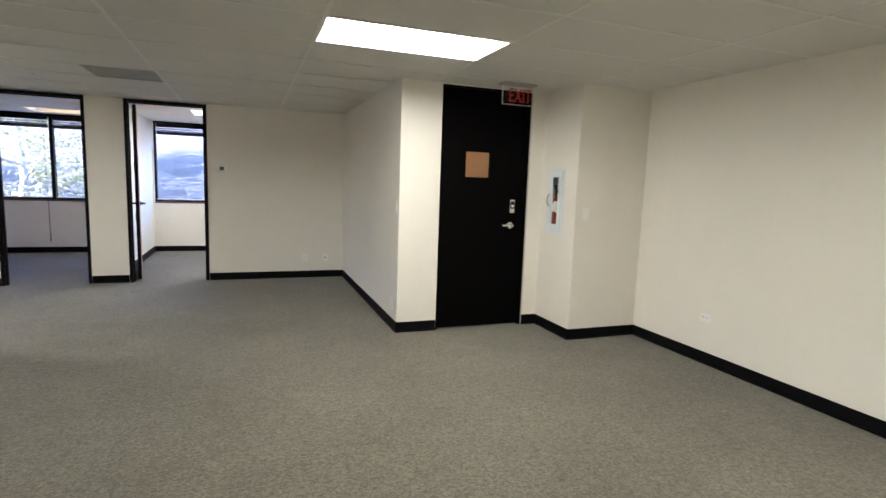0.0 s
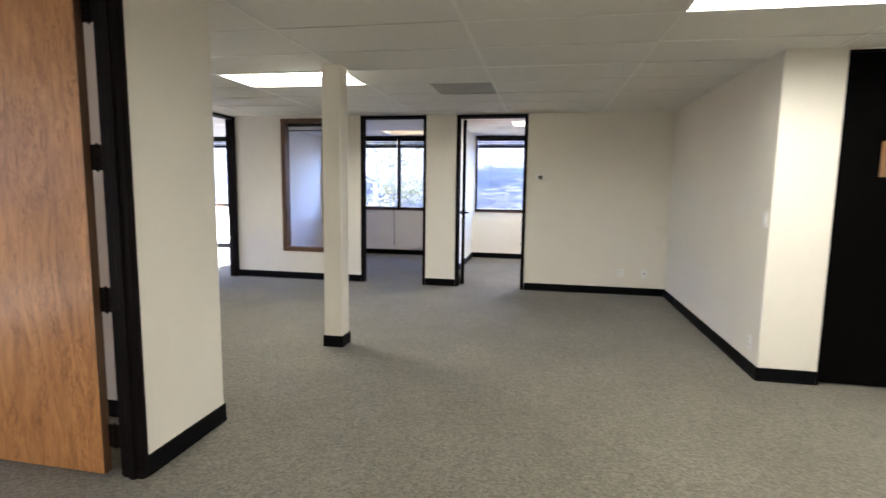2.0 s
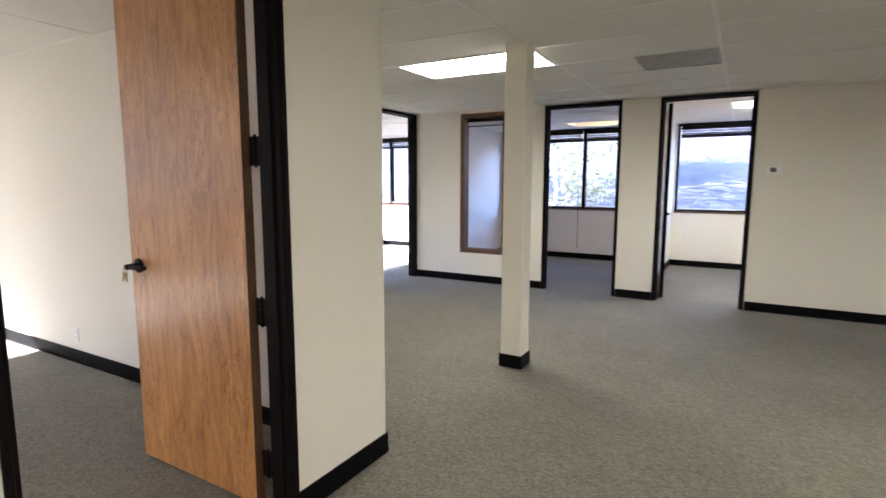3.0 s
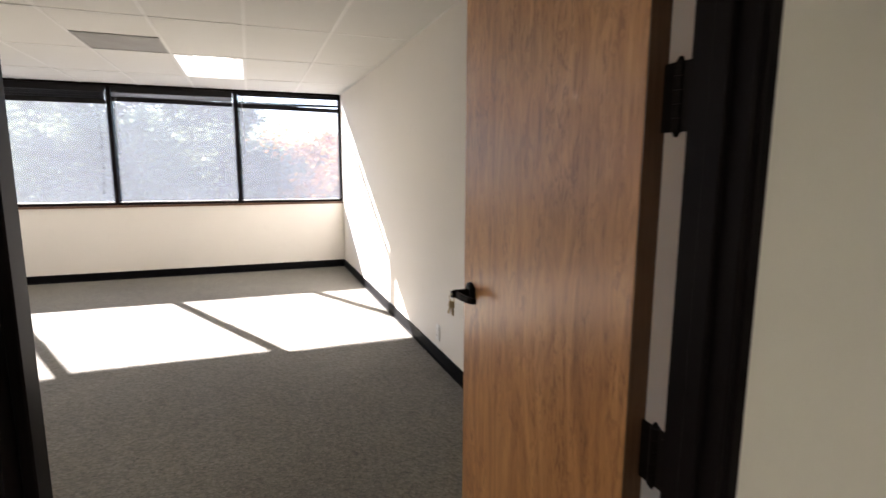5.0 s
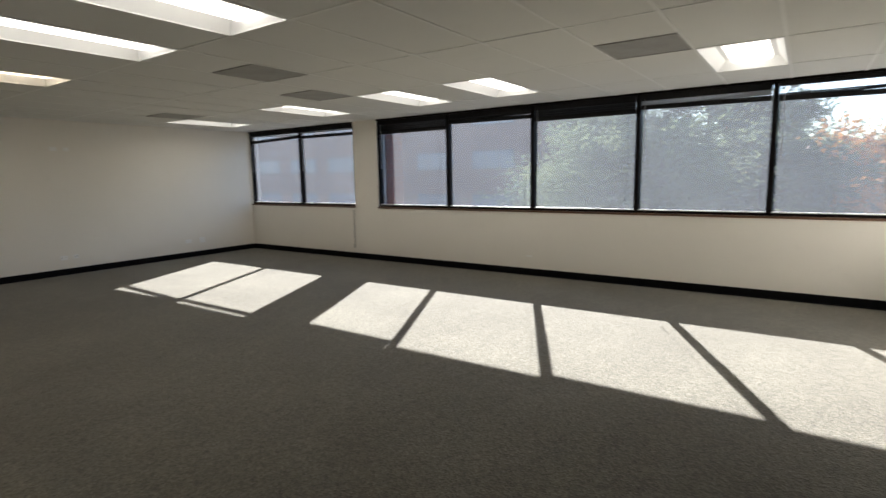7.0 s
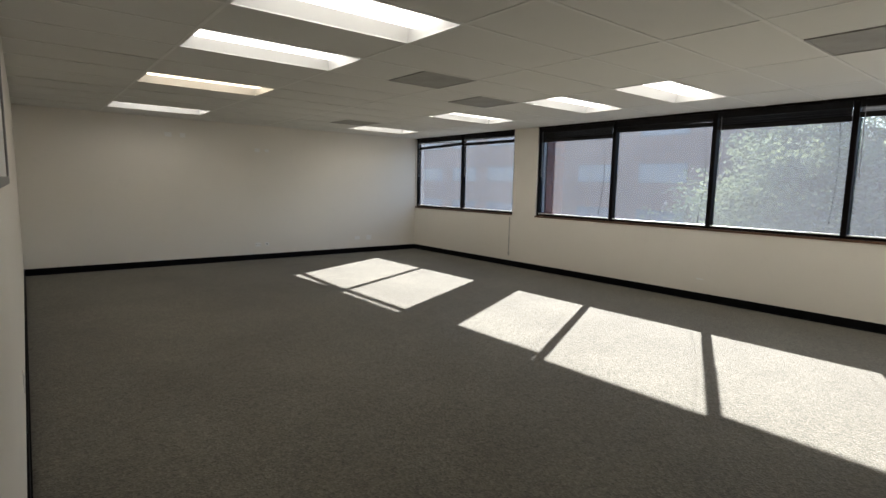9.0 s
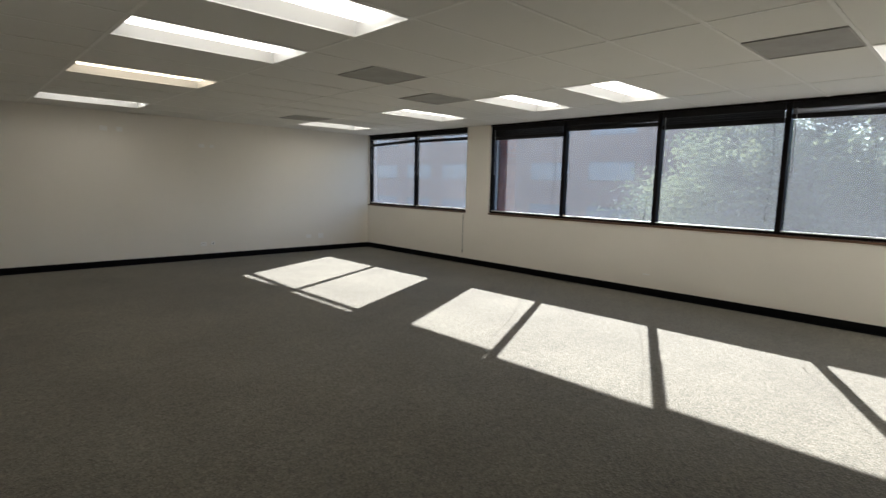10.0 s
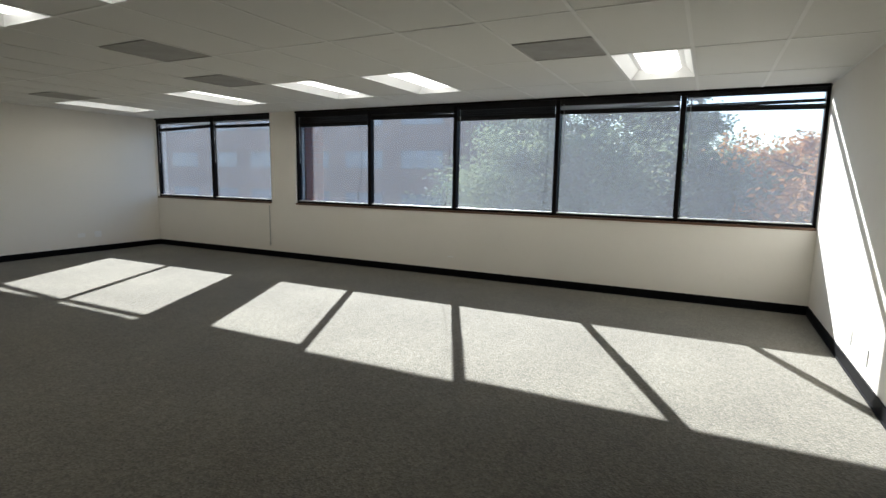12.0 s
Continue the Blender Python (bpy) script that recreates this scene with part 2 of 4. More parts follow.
def bx(x0, x1, y0, y1, z0, z1, bevel=0.0, seg=1):
    bm = box(bmesh.new(), min(x0, x1), max(x0, x1), min(y0, y1), max(y0, y1), min(z0, z1), max(z0, z1))
    if bevel:
        bmesh.ops.bevel(bm, geom=list(bm.edges), offset=bevel, segments=seg, affect="EDGES", profile=0.5)
    return bm


def cyl(bm, a, b, r0, r1=None, n=14):
    """A tapered rod from a to b."""
    a, b = Vector(a), Vector(b)
    r1 = r0 if r1 is None else r1
    q = (b - a).to_track_quat("Z", "Y").to_matrix()
    rings = []
    for p, r in ((a, r0), (b, r1)):
        rings.append([bm.verts.new(p + q @ Vector((r * math.cos(k * math.tau / n), r * math.sin(k * math.tau / n), 0))) for k in range(n)])
    for k in range(n):
        bm.faces.new((rings[0][k], rings[0][(k + 1) % n], rings[1][(k + 1) % n], rings[1][k]))
    bm.faces.new(rings[0][::-1])
    bm.faces.new(rings[1])
    return bm


def part(name, bm, material, parent=None, label="", smooth=False):
    me = bpy.data.meshes.new(name)
    bmesh.ops.recalc_face_normals(bm, faces=list(bm.faces))
    bm.to_mesh(me)
    bm.free()
    me.materials.append(M[material])
    if smooth:
        for p in me.polygons:
            p.use_smooth = True
    ob = new(name, me)
    if parent:
        ob.parent = parent
        ob.matrix_parent_inverse = parent.matrix_world.inverted() if parent.parent is None else (parent.parent.matrix_world @ parent.matrix_basis).inverted()
    return tagged(ob, label)


def thing(name, at, label, category, group="", kind=""):
    """An Empty at the base of a thing made of parts; parts are given in its own metres."""
    ob = new(name)
    ob.empty_display_size = 0.1
    ob.matrix_world = at if isinstance(at, Matrix) else Matrix.Translation(at)
    return tagged(ob, label, category, group, kind)


def sub(name, bm, material, parent, label="", smooth=False):
    """A part whose vertices are in its parent's own space."""
    me = bpy.data.meshes.new(name)
    bmesh.ops.recalc_face_normals(bm, faces=list(bm.faces))
    bm.to_mesh(me)
    bm.free()
    me.materials.append(M[material])
    if smooth:
        for p in me.polygons:
            p.use_smooth = True
    ob = new(name, me)
    ob.parent = parent
    return tagged(ob, label)


def structure(name, bm, material, label, category):
    return tagged(part(name, bm, material), label, category, kind="structure")


CEIL = 2.354


def wall(name, axis, f0, f1, a0, a1, openings=(), z0=0.0, z1=CEIL + 0.16, label="", material="wall"):
    """A wall between two faces (f0, f1) running from a0 to a1, with openings (b0, b1, low, high) through it."""
    bm = bmesh.new()

    def piece(p, q, r, s):
        if q - p < 1e-4 or s - r < 1e-4:
            return
        if axis == "x":
            box(bm, p, q, f0, f1, r, s)
        else:
            box(bm, f0, f1, p, q, r, s)

    at = a0
    for b0, b1, lo, hi in sorted(openings):
        piece(at, b0, z0, z1)
        piece(b0, b1, z0, lo)
        piece(b0, b1, hi, z1)
        at = b1
    piece(at, a1, z0, z1)
    return structure(name, bm, material, label or "off-white painted plaster wall, lightly scuffed", "wall")


def skirting(axis, face, out, a0, a1):
    """Black vinyl cove base 0.1 m high on a wall's face, standing 9 mm out."""
    lo, hi = min(face, face + out * 0.009), max(face, face + out * 0.009)
    bm = bx(a0, a1, lo, hi, 0.003, 0.1) if axis == "x" else bx(lo, hi, a0, a1, 0.003, 0.1)
    foot = max(abs(out), 1) * 0.016
    lo2, hi2 = min(face, face + out * foot), max(face, face + out * foot)
    if axis == "x":
        box(bm, a0, a1, lo2, hi2, 0.002, 0.014)
    else:
        box(bm, lo2, hi2, a0, a1, 0.002, 0.014)
    return structure("baseboard", bm, "base", "black vinyl baseboard along the carpet", "baseboard")


# ---------------------------------------------------------------- large structure
W_IN, W_OUT = -8.95, -9.17                     # west facade, inner and outer face
N_IN, N_OUT = 11.0, 11.22
SILL, HEAD = 0.915, 2.335
structure("floor", bx(W_OUT, 4.1, -7.2, N_OUT, -0.25, 0.0), "carpet", "grey-brown speckled loop-pile office carpet", "carpet")
structure("roof_slab", bx(W_OUT - 0.02, 4.12, -7.22, N_OUT + 0.02, 2.72, 2.95), "concrete", "concrete slab above the hung ceiling", "slab")

wall("wall_west", "y", W_OUT, W_IN, -7.13, 11.22, [(-6.985, -4.09, SILL, HEAD + 0.12), (-3.565, 3.385, SILL, HEAD + 0.12), (3.9, 10.6, SILL, HEAD + 0.12)], z0=-0.2, z1=2.72, label="off-white outer wall under a band of windows")
wall("wall_north", "x", N_IN, N_OUT, W_IN, 1.38, [(-8.6, -5.2, SILL, HEAD + 0.12), (-4.6, -1.80, SILL, HEAD + 0.12), (-1.64, 1.15, SILL, HEAD + 0.12)], z0=-0.2, z1=2.72, label="off-white outer wall of the far offices")
wall("wall_south", "x", -7.13, -7.01, W_IN, -2.15, z1=2.72, label="blank off-white end wall, patched in places")
wall("wall_partition", "y", -2.25, -2.15, -7.01, 3.48, [(1.91, 2.862, 0.0, 2.40)], label="off-white partition with a doorway, pale green in shade")
wall("wall_east_of_office", "x", 3.39, 3.48, W_IN, -2.25, label="off-white partition wall catching a shaft of sun")
wall("wall_far", "x", 7.93, 8.05, -4.8, 1.26, [(-4.065, -3.405, 0.425, 2.305), (-2.87, -1.935, 0.0, 2.385), (-1.505, -0.56, 0.0, 2.385)], label="off-white wall with two office doorways and a glazed sidelight")
wall("wall_lobby_west", "y", -4.92, -4.8, 3.48, 11.0, [(6.94, 7.905, 0.0, 2.385)], label="off-white wall with a doorway to the corner office")
wall("wall_between_offices", "y", -1.77, -1.67, 8.05, 11.0)
wall("wall_block_side", "y", 1.26, 1.38, 4.905, 11.0, label="off-white wall of the boxed-out corner")
wall("wall_exit", "x", 4.905, 5.03, 1.38, 2.9, [(1.655, 2.59, 0.0, 2.345)], label="cream wall around the black exit door")
wall("wall_extinguisher", "y", 2.768, 2.9, 4.3, 4.905, [(4.52, 4.76, 0.99, 1.59)], label="cream return wall that holds the extinguisher cabinet")
wall("wall_switch", "x", 4.3, 4.42, 2.9, 3.533, label="cream wall with a light switch")
wall("wall_east", "y", 3.533, 3.65, -3.1, 4.42, label="long cream wall of the open area")
wall("wall_lobby_south", "x", -3.1, -3.0, -2.15, 3.533, label="plain off-white wall at the near end of the open area")
# the corridor behind the exit door
wall("wall_corridor", "x", 6.6, 6.7, 1.38, 4.1, material="tan", label="tan wall of the corridor behind the exit door")
wall("wall_corridor_end", "y", 4.0, 4.1, 4.42, 6.6, material="tan", label="tan end wall of the corridor")

for s in (("y", W_IN, 1, -7.01, 3.39), ("x", -7.01, 1, W_IN, -2.25), ("y", -2.25, -1, -7.01, 1.897), ("y", -2.25, -1, 2.868, 3.39),
          ("x", 3.39, -1, W_IN, -2.25), ("y", -2.15, 1, -3.0, 1.897), ("y", -2.15, 1, 2.868, 3.48), ("x", 3.48, 1, -4.8, -2.141), ("y", -4.8, 1, 3.48, 6.93),
          ("x", 7.93, -1, -4.8, -2.878), ("x", 7.93, -1, -1.928, -1.512), ("x", 7.93, -1, -0.552, 1.26), ("y", 1.26, -1, 4.896, 7.93),
          ("x", 4.905, -1, 1.251, 1.65), ("x", 4.905, -1, 2.60, 2.768), ("y", 2.768, -1, 4.291, 4.905), ("x", 4.3, -1, 2.759, 3.533),
          ("y", 3.533, -1, -3.0, 4.3), ("x", -3.0, 1, -2.15, 3.533), ("x", N_IN, -1, W_IN, -4.92), ("x", N_IN, -1, -4.8, -1.77),
          ("x", N_IN, -1, -1.67, 1.26), ("y", -1.67, 1, 8.05, N_IN), ("y", -1.77, -1, 8.05, N_IN), ("y", -4.8, 1, 8.05, N_IN),
          ("y", W_IN, 1, 3.48, N_IN), ("y", 1.26, -1, 8.05, N_IN)):
    skirting(*s)

# hung ceiling: tiles of 1.2 x 0.6 m between white tees
GX, GY, PX, PY = -3.245, -0.215, 1.2055, 0.6
# (3, 1), (3, -3) and (1, -3) are unseen, added to brighten the open area
LAMPS = [(-1, -1, "tube"), (-1, -3, "tube"), (-1, -6, "tube_warm"), (-1, -10, "tube"),
         (-4, 3, "tube"), (-4, -1, "tube"), (-4, -3, "tube"), (-4, -6, "tube"), (-4, -10, "tube"),
         (3, 6, "tube_lobby"), (3, 1, "tube_lobby"), (3, -3, "tube_lobby"), (1, -3, "tube_lobby"), (0, 9, "tube_lobby"), (0, 17, "tube_amber"), (2, 15, "tube_lobby")]
VENTS = [(-2, 0, -3), (-3, 0, -4), (-3, 0, 2), (-3, 0, -9), (1, 1, 10)]         # cell, half of the cell, row
bm = bmesh.new()
taken = {(i, j) for i, j, _ in LAMPS}
vented = {(i, j): h for i, h, j in VENTS}
for i in range(-5, 7):
    for j in range(-12, 19):
        x0, y0 = GX + i * PX, GY + j * PY
        if (i, j) in taken:
            continue
        sag = random.uniform(-0.0015, 0.0015)
        x1 = x0 + PX
        if (i, j) in vented:
            if vented[(i, j)] == 0:
                x0 += PX / 2
            else:
                x1 -= PX / 2
        box(bm, max(x0, W_IN) + 0.008, min(x1, 3.9) - 0.008, max(y0, -7.01) + 0.008, min(y0 + PY, N_IN) - 0.008, CEIL + 0.005 + sag, CEIL + 0.022 + sag)
structure("ceiling", bm, "ceiling_tile", "white mineral-fibre hung ceiling tiles", "ceiling")
bm = bmesh.new()
for i in range(-4, 7):
    box(bm, GX + i * PX - 0.012, GX + i * PX + 0.012, -7.01, N_IN, CEIL + 0.001, CEIL + 0.004)
for j in range(-11, 19):
    box(bm, W_IN, 3.9, GY + j * PY - 0.012, GY + j * PY + 0.012, CEIL + 0.0005, CEIL + 0.0035)
structure("ceiling_grid", bm, "grid", "white metal tees between the ceiling tiles", "ceiling grid")


# ---------------------------------------------------------------- windows and blinds
def window_bank(name, m, length, stops, glass_mat, label, brown_sill=True):
    """Windows in their own space: x along the wall, +y outwards from the inner face, z up; stops are the mullions' places."""
    w = thing(name, m, label, "window", kind="structure")
    lo, hi = SILL, HEAD
    fr = bmesh.new()
    for a, b, c, d in ((0, length, lo, lo + 0.035), (0, length, hi - 0.015, hi), (0, 0.035, lo + 0.035, hi - 0.015), (length - 0.035, length, lo + 0.035, hi - 0.015)):
        box(fr, a, b, 0.03, 0.12, c, d)
    sub("window_frame", fr, "bronze", w, "dark bronze metal frame")
    sub("head_board", bx(0.0, length, 0.002, 0.12, hi, hi + 0.12), "bronze", w, "dark head board up to the ceiling")
    for s in stops:
        f = bx(s - 0.027, s + 0.027, 0.012, 0.115, lo + 0.035, hi - 0.015, 0.004)
        sub("mullion", f, "bronze", w)
    edges = [0.0] + list(stops) + [length]
    for a, b in zip(edges, edges[1:]):
        p = sub("pane", bx(a + 0.025, b - 0.025, 0.075, 0.081, lo + 0.03, hi - 0.012), glass_mat, w, "dusty glass pane" if glass_mat == "pane_hazy" else "")
        p.visible_shadow = False
        bead = bmesh.new()
        box(bead, a + 0.03, b - 0.03, 0.032, 0.072, lo + 0.035, lo + 0.047)
        sub("glazing_bead", bead, "enamel", w, "bright aluminium bead")
    sub("window_sill", bx(0.0, length, -0.018, 0.03, lo - 0.022, lo + 0.004, 0.004), "brown" if brown_sill else "bronze", w, "thin brown sill")
    return w


def blind(m, width, drop, tilt=0.0, slats=7, light=False, wand=True, gap=0.0, over=0.0):
    """A raised horizontal blind: head rail, gathered slats, bottom rail and wand. Its top hangs at the head of the window."""
    b = thing("window_blind", m, "raised dark slatted blind, gathered under the window head" if not light else "raised blind, slats coloured pale for the light showing through", "blind", "blinds of the windows")
    top = HEAD - 0.037 - gap
    low = HEAD - drop
    sub("head_rail", bx(0, width, 0.018, 0.05, HEAD - (0.05 if gap else 0.075), HEAD - 0.004, 0.003), "rail", b)
    n = max(2, slats)
    room = (top - 0.034) - (low + 0.045 + over)
    for k in range(n):
        z = low + 0.045 + over + room * (k + 0.5) / n
        dz0 = -tilt * 0.5 * width * (1 - k / n)
        f = bmesh.new()
        tip = 0.35 + 0.3 * math.sin(k * 2.3 + width * 5)
        vs = []
        for x, dz in ((0.006, dz0), (width * 0.5, -0.004 * math.sin(k)), (width - 0.006, -dz0)):
            for y, h in ((0.022, 0.010 * tip), (0.034, 0.0025), (0.046, -0.010 * tip)):
                vs.append(f.verts.new((x, y, z + dz + h)))
        for a in range(2):
            for c in range(2):
                f.faces.new((vs[a * 3 + c], vs[a * 3 + c + 1], vs[a * 3 + 4 + c], vs[a * 3 + 3 + c]))
        ret = bmesh.ops.extrude_face_region(f, geom=list(f.faces))
        for v in ret["geom"]:
            if isinstance(v, bmesh.types.BMVert):
                v.co.z += 0.0012
        # light: slats that daylight shows through, imitated by the paler colour
        sub("slat", f, "slat_pale" if light else "slat", b)
    rm = Matrix.Translation((width / 2, 0.034, low + 0.018)) @ Matrix.Rotation(math.atan(tilt), 4, "Y")
    f = box(bmesh.new(), -width / 2, width / 2, -0.014, 0.014, -0.026, 0.026, rm)
    sub("bottom_rail", f, "rail", b, "dark bottom rail")
    if wand:
        f = cyl(bmesh.new(), (0.045, 0.012, HEAD - 0.06), (0.05, 0.01, HEAD - 0.72), 0.004, n=8)
        cyl(f, (0.05, 0.01, HEAD - 0.72), (0.05, 0.01, HEAD - 0.78), 0.0065, n=8)
        sub("wand", f, "slat_pale", b, "clear tilt wand")
    return b


def west(y):
    """Space of a window in the west facade that starts at y: x runs towards +y."""
    return Matrix.Translation((W_IN, y, 0)) @ Matrix.Rotation(radians(90), 4, "Z")


def north(x):
    return Matrix.Translation((x, N_IN, 0))


window_bank("window_1", west(-6.985), 2.895, [1.50], "pane_hazy", "pair of dusty bronze-framed windows in the corner")
window_bank("window_2", west(-3.565), 6.95, [1.415, 2.815, 4.21, 5.615], "pane_hazy", "band of five dusty bronze-framed windows")
window_bank("window_3", west(3.9), 6.7, [1.4, 2.8, 4.2, 5.6], "pane_clear", "band of bronze-framed windows in the corner office")
window_bank("window_4", north(-8.6), 3.4, [1.13, 2.26], "pane_clear", "bronze-framed windows of the corner office")
window_bank("window_5", north(-4.6), 2.8, [1.42], "pane_clear", "two bronze-framed windows facing sunlit trees")
window_bank("window_6", north(-1.64), 2.79, [1.4], "pane_clear", "two bronze-framed windows facing a dry hillside")

blind(west(-6.94), 1.42, 0.185, -0.03, 3, True, over=0.04)
blind(west(-5.45), 1.33, 0.180, 0.0, 3, True, over=0.04)
blind(west(-3.52), 1.33, 0.215, 0.0, 14)
blind(west(-2.12), 1.34, 0.15, 0.008, 8, wand=False)
blind(west(-0.72), 1.33, 0.205, 0.0, 12)
blind(west(0.675), 1.34, 0.175, 0.010, 8, True)
blind(west(2.08), 1.27, 0.200, 0.016, 4, gap=0.05)
for y in (3.95, 5.33, 6.73, 8.13, 9.53):
    blind(west(y), 1.3, 0.18, 0.0, 5, wand=False)
for x, w in ((-8.55, 1.05), (-7.44, 1.05), (-6.31, 1.05), (-4.55, 1.33), (-3.15, 1.31), (-1.59, 1.32), (-0.21, 1.32)):
    blind(north(x), w, 0.2, 0.0, 6, wand=False)

def lift_cord(y, low, sway):
    """A thin pull cord with a small tassel, hanging in a slight bow before a west window."""
    f = bmesh.new()
    pts = [Vector((W_IN + 0.016, y + sway * math.sin(math.pi * k / 8), HEAD - 0.1 + (low - HEAD + 0.1) * k / 8)) for k in range(9)]
    for p, q in zip(pts, pts[1:]):
        cyl(f, p, q, 0.0022, n=6)
    cyl(f, pts[-1], pts[-1] - Vector((0, 0, 0.035)), 0.004, 0.008, 8)
    tagged(part("blind_cord", f, "slat"), "thin dark pull cord hanging before the glass", "cord")


lift_cord(-2.33, 1.05, 0.07)
lift_cord(-0.86, 1.02, 0.05)
lift_cord(0.52, 1.10, 0.03)

# cord of the office blind that hangs below its sill
cord = bmesh.new()
cyl(cord, (-3.27, 10.97, 2.25), (-3.25, 10.965, 0.25), 0.004, n=6)
cyl(cord, (-3.25, 10.965, 0.25), (-3.25, 10.965, 0.20), 0.010, 0.006, n=8)
tagged(part("dangling_cord_weight", cord, "slat"), "thin grey cord hanging below the office sill", "cord")
tube = bmesh.new()
cyl(tube, (-8.93, -4.13, 0.86), (-8.93, -4.13, 0.25), 0.007, n=8)
cyl(tube, (-8.93, -4.13, 0.25), (-8.93, -4.13, 0.19), 0.014, 0.011, n=8)
tagged(part("hanging_wand", tube, "vent_grey"), "pale blind wand with a dark tip against the wall", "wand")


# ---------------------------------------------------------------- door frames and doors
def door_frame(name, m, width, height, depth, label, out=0.012, face=0.020, back=(0.012, 0.012)):
    """Dark wooden frame; x across the opening from 0, y through the wall from 0 to depth, z up."""
    d = thing(name, m, label, "door frame", kind="structure")
    j = 0.032
    for a, b in ((0, j), (width - j, width)):
        sub("jamb", bx(a, b, -out * 0.5, depth + out * 0.5, 0.0, height, 0.003), "jamb", d)
    sub("head", bx(j, width - j, -out * 0.5, depth + out * 0.5, height - j, height, 0.003), "jamb", d)
    for a, b in ((j, j + 0.013), (width - j - 0.013, width - j)):
        sub("stop", bx(a, b, depth * 0.30, depth * 0.62, 0.0, height - j, 0.002), "jamb", d)
    sub("stop", bx(j + 0.013, width - j - 0.013, depth * 0.30, depth * 0.62, height - j - 0.013, height - j, 0.002), "jamb", d)
    for y0, far in ((-out, (0.001 - depth, 0.001 - depth)), (depth - 0.001, back)):
        y1 = depth + max(far)
        for (a, b), reach in zip(((-face + j * 0.5, j * 0.6), (width - j * 0.6, width + face - j * 0.5)), far):
            sub("casing", bx(a, b, y0, depth + reach, 0.0, min(height + 0.03, CEIL - 0.004), 0.003), "jamb", d)
        if height < CEIL - 0.03:
            sub("casing", bx(j * 0.6, width - j * 0.6, y0, y1, height - j * 0.6, min(height + 0.03, CEIL - 0.004), 0.003), "jamb", d)
    return d


H_DOOR = 2.345
PART = Matrix.Translation((-2.15, 1.91, 0)) @ Matrix.Rotation(radians(90), 4, "Z")
door_frame("door_frame_1", PART, 0.952, H_DOOR + 0.005, 0.10, "black-stained wooden frame of the open oak door", back=(0.006, 0.026))
door_frame("door_frame_2", Matrix.Translation((-2.87, 7.93, 0)), 0.935, H_DOOR, 0.12, "black-stained wooden frame of an empty office doorway")
door_frame("door_frame_3", Matrix.Translation((-1.505, 7.93, 0)), 0.945, H_DOOR, 0.12, "black-stained wooden frame of an office doorway")
door_frame("door_frame_4", Matrix.Translation((-4.8, 6.94, 0)) @ Matrix.Rotation(radians(90), 4, "Z"), 0.965, H_DOOR, 0.12, "black-stained wooden frame of the corner office doorway")


def lever(parent, x, z, y, side, mat, reach):
    """A lever handle: round stepped rose, thick neck and a flat bar that runs back along the leaf; side is the way it stands out."""
    f = cyl(bmesh.new(), (x, y, z), (x, y + side * 0.009, z), 0.035, 0.034, 28)
    cyl(f, (x, y + side * 0.009, z), (x, y + side * 0.014, z), 0.034, 0.024, 28)
    h = sub("door_handle", f, mat, parent, "dark metal lever handle" if mat == "dark_metal" else "brushed metal lever handle")
    f = cyl(bmesh.new(), (x, y + side * 0.013, z), (x, y + side * 0.058, z), 0.015, 0.0135, 18)
    cyl(f, (x, y + side * 0.058, z), (x, y + side * 0.068, z), 0.0135, 0.0115, 18)
    k = reach / abs(reach)
    bars = ((-0.012 * k, reach * 0.45, 0.054, 0.052, 0.012, 0.011), (reach * 0.45, reach * 0.85, 0.052, 0.044, 0.011, 0.010), (reach * 0.85, reach, 0.044, 0.036, 0.010, 0.009))
    for x0, x1, y0, y1, h0, h1 in bars:
        vs = []
        for px, py, ph in ((x0, y0, h0), (x1, y1, h1)):
            for dy, dz in ((-0.006, -0.7), (-0.006, 0.7), (-0.003, 1.0), (0.004, 1.0), (0.007, 0.6), (0.007, -0.6), (0.004, -1.0), (-0.003, -1.0)):
                vs.append(f.verts.new((x + px, y + side * (py + dy), z + ph * dz)))
        for q in range(8):
            f.faces.new((vs[q], vs[(q + 1) % 8], vs[8 + (q + 1) % 8], vs[8 + q]))
        f.faces.new(vs[:8])
        f.faces.new(vs[8:])
    sub("lever", f, mat, h)
    return h


def hinge(parent, x, y, z):
    """A heavy butt hinge 0.115 m high: barrel in five knuckles with ball tips, and two leaves screwed to leaf and jamb."""
    f = bmesh.new()
    for k in range(5):
        cyl(f, (x, y, z - 0.0575 + k * 0.023), (x, y, z - 0.0355 + k * 0.023), 0.0095, n=12)
    cyl(f, (x, y, z + 0.0575), (x, y, z + 0.066), 0.007, 0.003, 10)
    cyl(f, (x, y, z - 0.066), (x, y, z - 0.0575), 0.003, 0.007, 10)
    box(f, x - 0.036, x, y - 0.003, y + 0.001, z - 0.0575, z + 0.0575)
    box(f, x - 0.001, x + 0.040, y - 0.001, y + 0.003, z - 0.0575, z + 0.0575)
    for sx in (-0.024, 0.024):
        for sz in (-0.04, 0.0, 0.04):
            cyl(f, (x + sx, y - 0.0035, z + sz), (x + sx, y + 0.0035, z + sz), 0.0045, n=8)
    return sub("hinge", f, "dark_metal", parent, "dark butt hinge")


